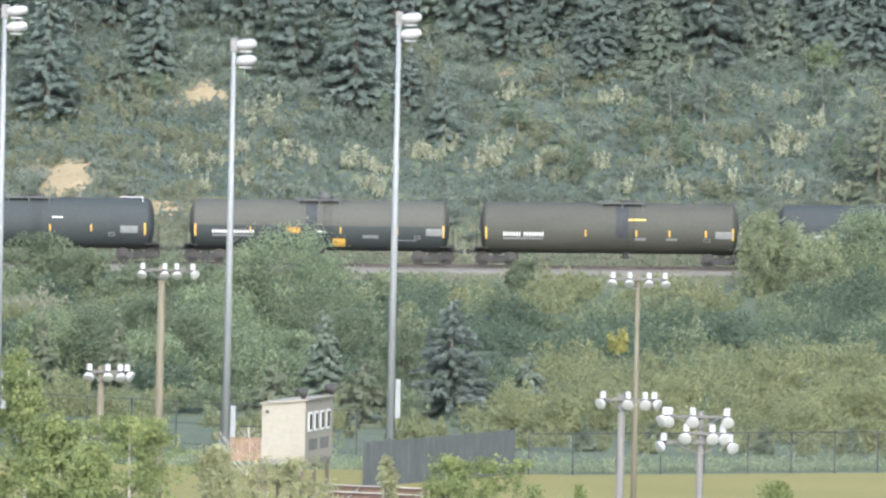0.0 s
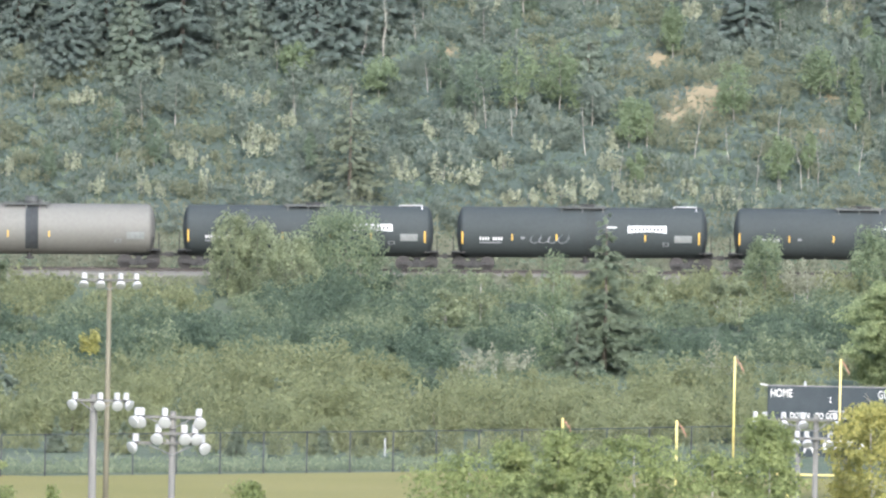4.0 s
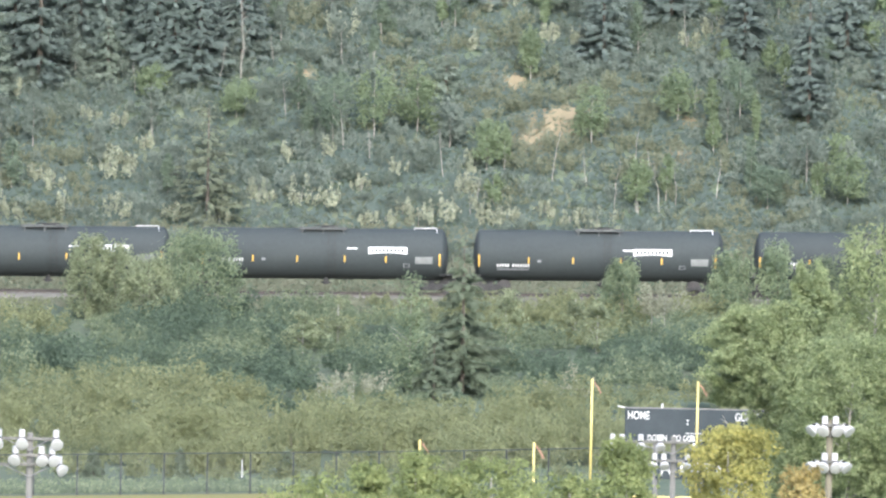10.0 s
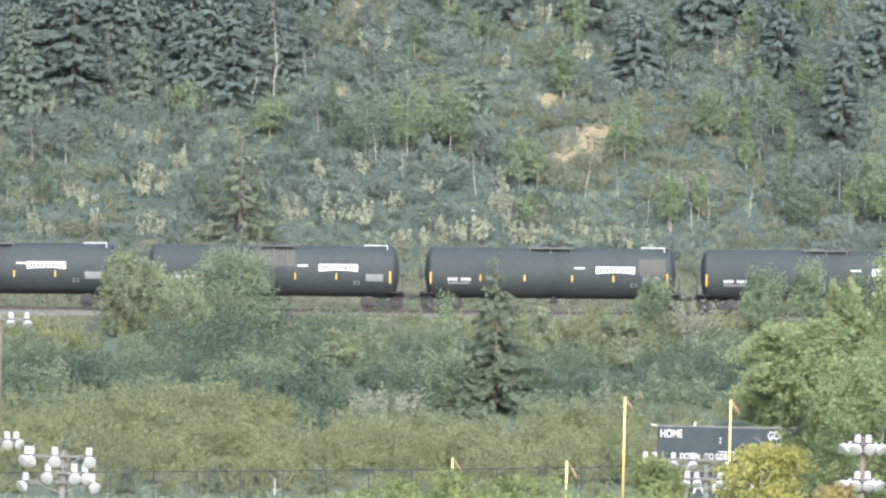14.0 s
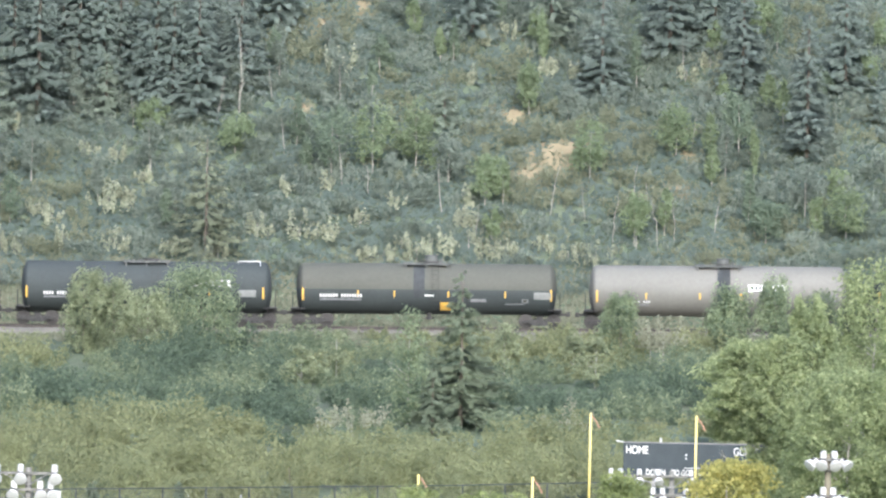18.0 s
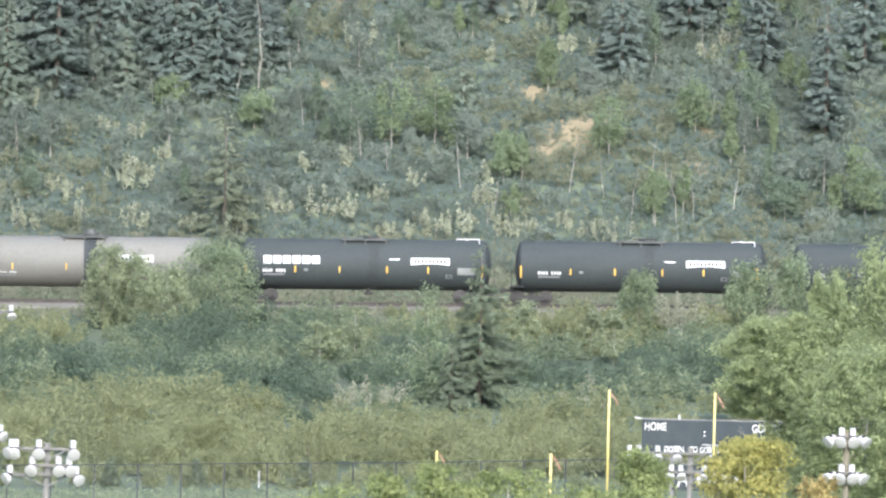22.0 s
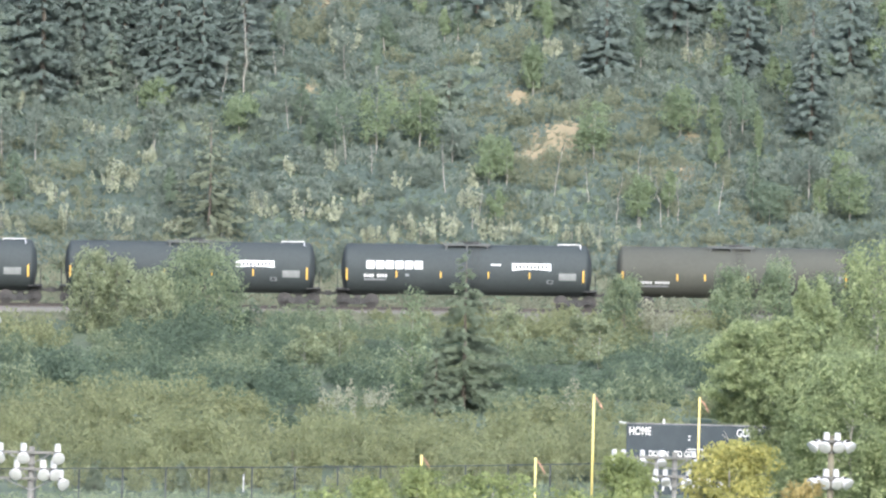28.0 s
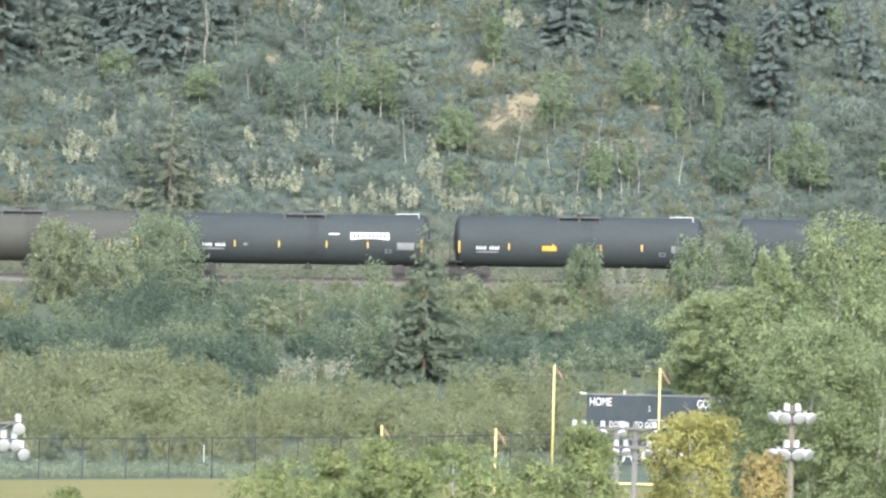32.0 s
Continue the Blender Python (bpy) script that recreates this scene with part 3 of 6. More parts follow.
SILVER_SHRUBS_C = [
    (-52.5, 1632.9, 1.7, 1.8), (-51.9, 1634.5, 1.35, 1.15), (-51, 1630, 1.35, 1.15), (-50.3, 1629.4, 1.35, 1.15), (-51.6, 1628.8, 1.35, 1.15), (-47.1, 1628.4, 1.35, 1.15),
    (-46.1, 1628.1, 1.7, 1.8), (-45.5, 1626.6, 1.35, 1.15), (-45, 1626.3, 1.35, 1.15), (-44.7, 1627.7, 1.35, 1.15), (-40.3, 1630.3, 1.35, 1.15), (-38.8, 1628.7, 1.35, 1.15),
    (-37.8, 1629.4, 1.35, 1.15), (-56.2, 1626.8, 1.35, 1.15), (-53.5, 1627.5, 1.9, 0.9), (-36.8, 1630.9, 1.35, 1.15), (-49.4, 1628.8, 1.35, 1.15), (-41.3, 1629.1, 1.35, 1.15),
    (-42.6, 1629.1, 1.35, 1.15), (12, 1626.1, 2.1, 2.6), (3.9, 1627.4, 1.7, 1.8), (5.9, 1627.1, 1.7, 1.8), (8.7, 1644.3, 1.35, 1.15),
]
SILVER_SHRUBS_D = [
    (10.6, 1644.4, 1.35, 1.15), (3.8, 1643.1, 1.35, 1.15), (19.3, 1646.2, 1.35, 1.15), (17.8, 1645.4, 1.35, 1.15), (6.1, 1647, 1.35, 1.15), (4.9, 1646.3, 1.35, 1.15),
    (8.7, 1627.8, 1.35, 1.15), (10.3, 1626.8, 1.35, 1.15),
]
DEAD_TRUNKS = [
    (-4.3, 1632.8, 3.3, 0.3), (9.1, 1630.4, 3.3, 0.4), (2.2, 1630.4, 3.6, 0.3), (14.5, 1627.7, 5.4, 0.4), (-11, 1639.1, 6.5, 0.3), (-8.9, 1641, 2.2, 0.3),
    (17.7, 1645.2, 2.9, 0.7), (-8.1, 1636.2, 2.2, 0.2), (-2.5, 1631.5, 2.2, 0.2), (13.1, 1628.1, 3.2, 0.3), (16, 1627.4, 3.6, 0.3), (19.6, 1628.7, 2.9, 0.4),
    (-36.4, 1640.4, 3.3, 0.2), (-52, 1642.8, 2.6, 0.4), (18.2, 1637.8, 1.8, 0.4), (-12.6, 1638.4, 3.3, 0.2), (11.3, 1629.8, 2.5, 0.2), (15.3, 1629.6, 2.5, 0.2),
    (17.1, 1627.9, 2.9, 0.2), (22.2, 1629.4, 2.5, 0.2), (4.3, 1628.7, 2.2, 0.2), (-17.8, 1638.7, 2.2, 0.2),
]
SNAG = [
    (-45.5, 1400, 4.4, 1.9),
]
BARE_EARTH = [
    (9.6, 1633.6, 3.2, 4.6), (-5.6, 1649.5, 1.5, 2.2), (-3.2, 1650.6, 1.5, 1.5), (17.9, 1635.6, 0.9, 1.6), (6.6, 1639.5, 1.2, 2.5), (17.5, 1631.6, 0.9, 1.8),
    (7.8, 1633.4, 1.3, 4), (-64.8, 1625.4, 3.4, 6), (-62.9, 1642.8, 0.8, 1.8), (-58, 1642.1, 0.7, 2.2), (-56.6, 1635.8, 1.5, 4), (-37.3, 1637.7, 1.2, 2.2),
    (-6.9, 1640.2, 0.7, 1.1), (-58.6, 1624.2, 1, 4.5),
]
HILL_BIRCHES = [
    (-5, 1633.3, 4.3, 4.2), (-2.4, 1634.8, 4.3, 4.5), (0.4, 1636.2, 3.9, 4.2), (2.5, 1634, 3.3, 3.4), (11.6, 1632.6, 3.6, 4), (17.1, 1635.6, 3.3, 4),
    (21.1, 1636.5, 4, 3.3), (-11.2, 1636.2, 2.2, 4), (7.6, 1639.9, 3.3, 2.2), (25.4, 1631.5, 3.3, 4), (4.9, 1631.7, 2.9, 3.2), (14.6, 1627.5, 3.2, 2.5),
    (22.9, 1628.9, 2.5, 4.3), (28, 1629.2, 3.3, 4.3), (-16.7, 1638.1, 2.2, 3.3),
]
BANK_TREES = [
    (-12.9, 1596, 5.7, 6.1), (-20.1, 1597, 5.2, 3), (-18.3, 1596, 4.8, 2.8), (13.4, 1594, 4.4, 2.8), (20.2, 1593, 5.2, 3), (23.1, 1592, 5.7, 2.8),
    (-48.5, 1560, 7.4, 9.3), (-46.9, 1574, 4.3, 4.5), (-65.2, 1594, 3.8, 4.9), (-62.5, 1592, 2.9, 3.9), (-57.8, 1585, 3.4, 6), (-54.1, 1580, 3.4, 4.9),
    (-50.6, 1560, 4.7, 5.2), (-34.7, 1592, 2.8, 2.5), (-16.2, 1592, 4.4, 3.9), (25.9, 1588, 4.9, 4.2),
]
WEST_TREES = [
    (-57.8, 1505, 4.7, 5), (-54.5, 1498, 3.9, 4.7), (-52.4, 1512, 4.9, 5.7), (-49.3, 1500, 4.8, 5), (-43.1, 1515, 4.6, 5.7), (-46.4, 1492, 4.4, 5.6),
    (-39.5, 1495, 4.4, 3.6), (-60.8, 1505, 4.3, 5.3), (-46.2, 1540, 4.8, 5.8), (-52, 1540, 5, 6.1), (-56.4, 1540, 4.6, 5.1),
]
BANK_BIRCHES = [
    (0.2, 1543, 7.6, 3.8), (10.5, 1588, 3.2, 2.1), (11.8, 1580, 3.3, 2.8), (-4.3, 1585, 3.7, 2.5), (-6.4, 1575, 2.6, 3.5), (6.2, 1588, 3.3, 3.2),
    (-43.4, 1585, 3.1, 3.5), (-40.6, 1550, 3.9, 4.1),
]
BANK_SPRUCES = [
    (3.4, 1547, 9.6, 7.7), (-36.5, 1487, 7.2, 6.1), (-43.9, 1486, 6.3, 3.3), (-55.9, 1484, 6.1, 2.3), (-32.1, 1492, 3.4, 2.6), (-41.1, 1470, 4.1, 4.9),
    (1.7, 1535, 4.5, 3.1), (-46.5, 1478, 3, 3.9), (-60.3, 1484, 6.1, 2.5),
]
FENCE_FIRS = [
    (-17.6, 1446, 1.3, 1.1), (-12.7, 1446, 1.5, 1), (-6.6, 1446, 1.4, 1.3), (-24, 1446, 0.7, 1), (-27.8, 1446, 0.4, 1),
]
BANK_SILVER = [
    (16.1, 1592, 3.8, 2.8), (-3.1, 1530, 3, 4.1), (9.9, 1535, 3, 2.7), (-4.7, 1530, 2.1, 2), (-65.1, 1575, 2.2, 2.4), (-63.9, 1580, 3.4, 1.8),
    (-35.2, 1598, 1.6, 2.1), (15.3, 1593, 3.1, 2.1),
]
WILLOW_BUSHES = [
    (-15.2, 1462, 2.5, 4.1), (-11.5, 1480, 3.3, 3.1), (-18.1, 1500, 2.5, 2.8), (-13.7, 1481, 3.4, 3), (-3.1, 1478, 2.8, 4.3), (-5.4, 1482, 2.9, 2.6),
    (-9.2, 1455, 2.1, 2.9), (-11.9, 1453, 2, 2.3), (-6.5, 1467, 3, 3.3), (-23.2, 1484, 2.5, 3), (-24, 1466, 2.6, 2.8), (-1.1, 1468, 3.1, 2.9),
    (1.7, 1472, 3.1, 3.3), (3.9, 1460, 2.8, 3.6), (7.2, 1468, 3.2, 3.9), (9.9, 1478, 3.5, 3.6), (12.1, 1468, 3.4, 3.6), (6, 1485, 3.7, 3),
    (-27.4, 1470, 2.9, 3.3), (-29.5, 1466, 2.4, 3.6), (-32.2, 1476, 2.9, 3.3), (15.4, 1474, 3.5, 3.3),
]
NEAR_TREES = [
    (-2.7, 890, 15.4, 3.4), (-1.2, 905, 16.1, 3.8), (0.5, 900, 16.4, 3.8), (3.2, 895, 16.1, 3.8), (1.8, 890, 15.4, 3.4), (7.8, 905, 17.1, 4.1),
    (5.9, 900, 15.7, 2.6), (-36, 870, 17.7, 3.3), (-34.4, 860, 15.2, 3.6), (-32.6, 880, 15.7, 3.3), (-32.8, 850, 14, 2.8), (-30.3, 900, 15.1, 3.6),
    (-28.1, 910, 15, 2.2), (-24.5, 910, 15.1, 1.4), (-22.1, 905, 15.1, 2.4), (-20.4, 900, 14.9, 2.2), (-17.6, 900, 14.1, 1.4), (-10.5, 900, 14.3, 1.8),
]
AUTUMN_TREES = [
    (11.9, 915, 17.9, 4.6), (14.2, 905, 16.3, 2.2),
]
POPLARS = [
    (25.3, 1372, 17.5, 6.4), (21.6, 1366, 15.6, 3.2), (28.3, 1378, 16.7, 7.3), (18.8, 1364, 13.1, 6.2), (20.3, 1361, 13.5, 4.5), (23.8, 1352, 12, 8.1),
    (21.9, 1360, 12.9, 5.7), (27.2, 1350, 10.9, 7.8), (21.5, 1356, 10.8, 4.4),
]
FLOODLIGHTS = [
    (-45.7, 1269.6), (-42.7, 1114.9), (-22, 1273.2), (-19.5, 1094.6), (-15.8, 1075.5), (18.6, 1114),
    (11.5, 1088),
]
TALL_POLES = [
    (-48, 1439, 23, 0.3), (-38.7, 1439, 24.7, 2), (-61, 1439, 24.6, 2),
]
GOALS = [
    (3.58, 1252.5, 9.2), (12.73, 1353, 9.41),
]
HILL_SPRUCE_PLACES = HILL_SPRUCES + HILL_SPRUCES_B + HILL_SPRUCES_C
SILVER_PLACES = SILVER_SHRUBS + SILVER_SHRUBS_B + SILVER_SHRUBS_C + SILVER_SHRUBS_D


def near_earth(x, y, grow=1.0):
    return any(((x - ex) / (w * 0.5 * grow)) ** 2 + ((y - ey - d * 0.5) / (d * 0.9 * grow)) ** 2 < 1 for ex, ey, d, w in BARE_EARTH)


def earth_patches():
    """Slides of bare tan soil on the hill."""
    for k, (x, y, d, w) in enumerate(BARE_EARTH):
        rng = np.random.default_rng(500 + k)
        bm = bmesh.new()
        rings = []
        for r in range(5):
            ring = []
            for i in range(22):
                a = 6.283 * i / 22
                s = r / 4 * (1 + 0.22 * math.sin(3 * a + k) + 0.13 * math.sin(5 * a + 2 * k))
                px, py = x + math.cos(a) * w * 0.5 * s, y + d * 0.5 + math.sin(a) * d * 0.85 * s
                ring.append(bm.verts.new((px, py, ground_z(px, py) + (0.12 + rng.uniform(0, 0.1) if r < 4 else -0.1))))
            rings.append(ring)
        for r0, r1 in zip(rings, rings[1:]):
            for i in range(22):
                bm.faces.new((r0[i], r1[i], r1[(i + 1) % 22], r0[(i + 1) % 22]))
        bmesh.ops.remove_doubles(bm, verts=rings[0], dist=0.01)
        bmesh.ops.recalc_face_normals(bm, faces=bm.faces)
        tagged(smooth(part("bare_earth", bm, EARTH, None)), "patch of bare tan earth on the hillside", "soil", kind="structure")


earth_patches()


def shrub_templates(rng, count, shoots, per, leaf, body, low=0.55, rise=0.5, skirt=0.0):
    out = []
    for _ in range(count):
        p, f = thicket(rng, shoots, per, body, low=low)
        p, f = p[p[:, 2] > skirt], f[p[:, 2] > skirt]
        out.append(leaves(rng, p, f, leaf, leaf * 0.62, rise))
    return out


def undergrowth():
    """The uncounted shrubs of hill, bank and field edge, sorted by kind."""
    rng = np.random.default_rng(7)
    small = shrub_templates(rng, 7, 13, 22, 0.2, 0.27)
    bank = shrub_templates(rng, 7, 14, 30, 0.19, 0.3, skirt=0.2)
    full = shrub_templates(rng, 7, 17, 30, 0.17, 0.26, 0.7, 0.9, 0.25)
    great = shrub_templates(rng, 6, 38, 40, 0.09, 0.19, 0.6, 0.5, 0.3)
    kinds = {"deep": (LEAF_DEEP, small, (0.75, 1.35), "hillside_shrubs", "dense dark green shrubs covering the slope"),
             "mid": (LEAF_MID, small, (0.8, 1.6), "leafy_shrubs", "leafy mid-green shrubs among the trees"),
             "olive": (LEAF_OLIVE, small, (0.8, 1.5), "olive_shrubs", "olive green and straw tinted low shrubs"),
             "willow": (LEAF_WILLOW, full, (0.85, 1.3), "willow_shrubs", "pale yellow-green willow shrubs at the foot of the slope"),
             "deep_low": (LEAF_BANK_DEEP, bank, (0.75, 1.25), "bank_shrubs", "dense dark green shrubs on the bank below the track"),
             "mid_low": (LEAF_BANK, bank, (0.8, 1.3), "bank_bushes", "leafy mid-green bushes on the bank below the track")}
    stands = [(-12, 1590, 4, -1), (-14.5, 1570, 4, -1), (-3.5, 1555, 4, -1.2), (1, 1552, 5, -1.2), (9, 1575, 4, -1), (16, 1590, 3, -1), (14.5, 1560, 4, -1),
              (-5, 1592, 3.5, 1.2), (6, 1596, 6, 2), (-21, 1510, 5, 0.8), (-12, 1515, 5, 0.8), (-5, 1490, 6, 0.6), (8.5, 1500, 5, 0.8), (-27, 1530, 5, 0.8), (-30, 1588, 5, 0.5),
              (-47, 1545, 9, -0.8), (-36, 1575, 4, 0.7), (20, 1580, 3, 0.8)]

    def stand(x, y):
        return sum(g * math.exp(-((x - sx) / r) ** 2 - ((y - sy) / (r * 3.5)) ** 2) for sx, sy, r, g in stands)

    spots = {k: ([], []) for k in kinds}
    bushes = {k: ([], []) for k in kinds}
    low_ground = BANK_SPRUCES + BANK_BIRCHES + BANK_SILVER + [(-27.3, 1525.0, 4.2, 2.0)]
    high_ground = SILVER_PLACES + [(x, y, h, 1.2) for x, y, h, w in DEAD_TRUNKS + HILL_BIRCHES]

    def add(kind, x, y, s, sink=0.12):
        if y < 1600:
            if any(abs(x - tx) < tw * 0.45 and ty - 16 < y < ty + 0.5 for tx, ty, th, tw in low_ground):
                s *= 0.45
        elif any(abs(x - tx) < tw * 0.5 + 0.3 and ty - 1.9 < y < ty + 0.5 for tx, ty, th, tw in high_ground):
            s *= 0.5
        store = bushes if s > 1.75 else spots
        store[kind][0].append((x, y, ground_z(x, y) - sink * s))
        store[kind][1].append(s)

    # hill: drifts of dark and olive growth, lightest round the bare slide
    y = 1623.6
    while y < 1656:
        x = -74.0 + rng.uniform(0, 1.5)
        while x < 40:
            px, py = x + rng.normal(0, 0.4), y + rng.normal(0, 0.4)
            drift = 0.6 * math.sin(px * 0.17 + 0.2 * py) + 0.6 * math.sin(px * 0.41 - 0.33 * py + 2) + rng.normal(0, 0.45)
            drift += 1.5 * math.exp(-((px - 13) / 9) ** 2 - ((py - 1636) / 6) ** 2) + 0.9 * math.exp(-((px + 60) / 10) ** 2 - ((py - 1632) / 7) ** 2)
            drift += 0.7 * math.exp(-((px + 30) / 9) ** 2 - ((py - 1630) / 3) ** 2) - 0.5 * math.exp(-((px + 2) / 12) ** 2 - ((py - 1627) / 3) ** 2)
            kind = "deep" if drift < -0.3 else ("mid" if drift < 0.5 else "olive")
            if not near_earth(px, py, 0.6):
                add(kind, px, py, rng.uniform(0.55, 1.15) * (0.9 if kind == "olive" else 1.05) * (0.8 if py < 1625.5 else 1.0))
            x += rng.uniform(0.85, 1.5)
        y += 0.92 + (y - 1619) * 0.012
    # bank below the track
    y = 1601.0
    while y > 1560:
        x = -78.0
        while x < 42:
            px, py = x + rng.normal(0, 0.5), y + rng.normal(0, 0.5)
            drift = math.sin(px * 0.13 + 0.11 * py) + 0.5 * math.sin(px * 0.37 - 0.2 * py) + rng.normal(0, 0.45) + (0.6 if px > 4 and py > 1568 else 0.25) + 1.3 * stand(px, py)
            size = rng.uniform(0.7, 1.2) if rng.uniform() < 0.5 else rng.uniform(1.8, 2.7)
            if py > 1597:
                size = rng.uniform(0.4, 0.62) if -34 < px < -20 else (rng.uniform(0.45, 0.8) if px < -20 else rng.uniform(0.75, 1.25))
            add("deep_low" if drift < -0.1 else ("mid_low" if drift < 1.15 else "willow"), px, py, size)
            x += rng.uniform(1.5, 3.2)
        y -= 4.0
    # brush between bank and field
    y = 1560.0
    while y > 1440:
        x = -80.0
        while x < 44:
            px, py = x + rng.normal(0, 0.8), y + rng.normal(0, 0.8)
            light = 0.45 * math.sin(px * 0.37 + 0.05 * py) + (-0.9 if px < -34 else 0.0) + (1535 - py) / 40 + rng.normal(0, 0.35) + 0.3 * math.sin(px * 0.2) + (0.45 if px > 6 else 0.0) + 0.9 * stand(px, py)
            kind = "willow" if light > 0.5 else ("mid_low" if light > -0.3 else "deep_low")
            size = (rng.uniform(0.9, 1.5) if rng.uniform() < 0.4 else rng.uniform(1.8, 3.2)) if py > 1462 else rng.uniform(0.8, 1.4)
            if py > 1437 + 0.86 * (px + 2.4) + 4 or py > 1452:
                add(kind, px, py, size)
            x += rng.uniform(1.9, 3.8)
        y -= 9.5
    for mat_key, (mat, templates, tall, name, label) in kinds.items():
        places, sizes = spots[mat_key]
        grown = [scatter(rng, places, sizes, templates, tall)]
        if bushes[mat_key][0]:
            grown.append(scatter(rng, *bushes[mat_key], great, (0.75, 1.15)))
        tagged(part(name, blades(name, np.concatenate(grown), mat), None, None), label, "shrubs", kind="stuff")
    # dry grass beside the track and on the slides
    tufts = []
    for _ in range(34000):
        px = rng.uniform(-74, 40)
        py = (rng.uniform(1601.5, 1604.5) if rng.uniform() < 0.12 else rng.uniform(1615.5, 1626.0)) if rng.uniform() < 0.94 else rng.uniform(1624, 1650)
        tufts.append((px, py, ground_z(px, py) + 0.12))
    for ex, ey, d, w in BARE_EARTH:
        for _ in range(int(34 * w * d) + 40):
            a, r = rng.uniform(0, 6.28), math.sqrt(rng.uniform(0.12, 1.7))
            px, py = ex + math.cos(a) * r * w * 0.55, ey + d * 0.5 + math.sin(a) * r * d
            tufts.append((px, py, ground_z(px, py) + 0.16))
    for _ in range(2600):
        px, py = rng.uniform(-18, 40), rng.uniform(1598.5, 1604.3)
        tufts.append((px, py, ground_z(px, py) + rng.uniform(0.1, 0.5)))
    tufts = np.array(tufts)
    grass = leaves(rng, tufts, np.tile([0, -1.0, 0.1], (len(tufts), 1)), 0.5, 0.24, 0.8)
    tagged(part("dry_grass", blades("dry_grass", grass, GRASS_DRY), None, None), "straw-coloured dry grass along the track", "grass", kind="stuff")
    # rank grass along the field's far edge
    edge = []
    for _ in range(14000):
        px = rng.uniform(-66, 14)
        py = 1437.5 + max(-26.0, min(12.0, 0.86 * (px + 2.4))) + rng.exponential(6.0)
        edge.append((px, py, ground_z(px, py) + rng.uniform(0.02, 0.22)))
    grass = leaves(rng, np.array(edge), np.tile([0, -1.0, 0.3], (len(edge), 1)), 0.38, 0.2, 1.0)
    tagged(part("edge_grass", blades("edge_grass", grass, LEAF_BANK), None, None), "rank grass behind the chain-link fence", "grass", kind="stuff")
    # low herbs over the whole hill and bank
    n = 64000
    px, py = rng.uniform(-74, 40, n), rng.uniform(1623.5, 1654, n)
    herbs = np.array([(a, b, ground_z(a, b) + c) for a, b, c in zip(px, py, rng.uniform(0.05, 0.3, n)) if not near_earth(a, b, 0.5)])
    grass = leaves(rng, herbs, np.tile([0, -0.8, 0.6], (len(herbs), 1)), 0.42, 0.3, 0.5)
    tagged(part("low_herbs", blades("low_herbs", grass, HERBS), None, None), "low green herbs and grass on the hill", "grass", kind="stuff")


undergrowth()


def plant(name, trunk, crown, crown_mat, bark, m, label, category, group):
    """A tree or shrub: trunk and crown under one empty at its foot."""
    foot = new(name)
    foot.matrix_basis = m
    part("trunk", trunk, bark, foot)
    part("crown", crown, crown_mat, foot)
    return tagged(foot, label, category, group)


def foot(x, y, turn=0.0, sink=0.05):
    return pose(x, y, ground_z(x, y) - sink, 0, 0, turn)


def spruces():
    rng = np.random.default_rng(21)
    for k, (x, y, h, w) in enumerate(HILL_SPRUCE_PLACES):
        light = k in (0, 2, 7) or rng.uniform() < 0.12
        mat = NEEDLE_YELLOW if k == 7 else (NEEDLE_LIGHT if light else NEEDLE)
        crown = blades("crown", spruce_crown(rng, h, w * 0.6, 0.28 if k != 7 else 0.5, 1.35 if k != 7 else 1.2, 0.28), mat)
        plant("spruce_tree", trunk_mesh(rng, h * 0.97, 0.014 * h + 0.03, 0, 0.006, 0.15), crown, None, BARK, foot(x, y, rng.uniform(0, 360)),
              "light green spruce tree on the hillside" if light else "dark green spruce tree on the hillside", "spruce", "spruces on the hill")
    for k, (x, y, h, w) in enumerate(BANK_SPRUCES):
        mat = NEEDLE_DARK if k in (0, 6) else NEEDLE_BLUE if k == 1 else (NEEDLE_YELLOW if k in (3, 5, 7, 8) else NEEDLE_LIGHT)
        crown = blades("crown", spruce_crown(rng, h, w * (0.5 if k == 0 else 0.56), 0.34, 2.3 if k < 2 else 1.8, 0.34, 0.8 if k == 0 else 0.0), mat)
        label = "blue-green spruce with silvery bough tips behind the fence" if k == 1 else "spruce tree standing in the brush below the track"
        plant("spruce_tree", trunk_mesh(rng, h * 0.98, 0.014 * h + 0.03, 0, 0.006, 0.12), crown, None, BARK, foot(x, y), label, "spruce", "spruces below the track")
    for x, y, h, w in FENCE_FIRS:
        h = max(h, 1.9)
        plant("young_fir", trunk_mesh(rng, h * 0.95, 0.04, 0, 0.01), blades("crown", spruce_crown(rng, h, w * 0.6, 0.2, 1.8, 0.26), NEEDLE_DARK), None, BARK,
              foot(x, y), "young dark fir behind the chain-link fence", "fir", "young firs by the fence")


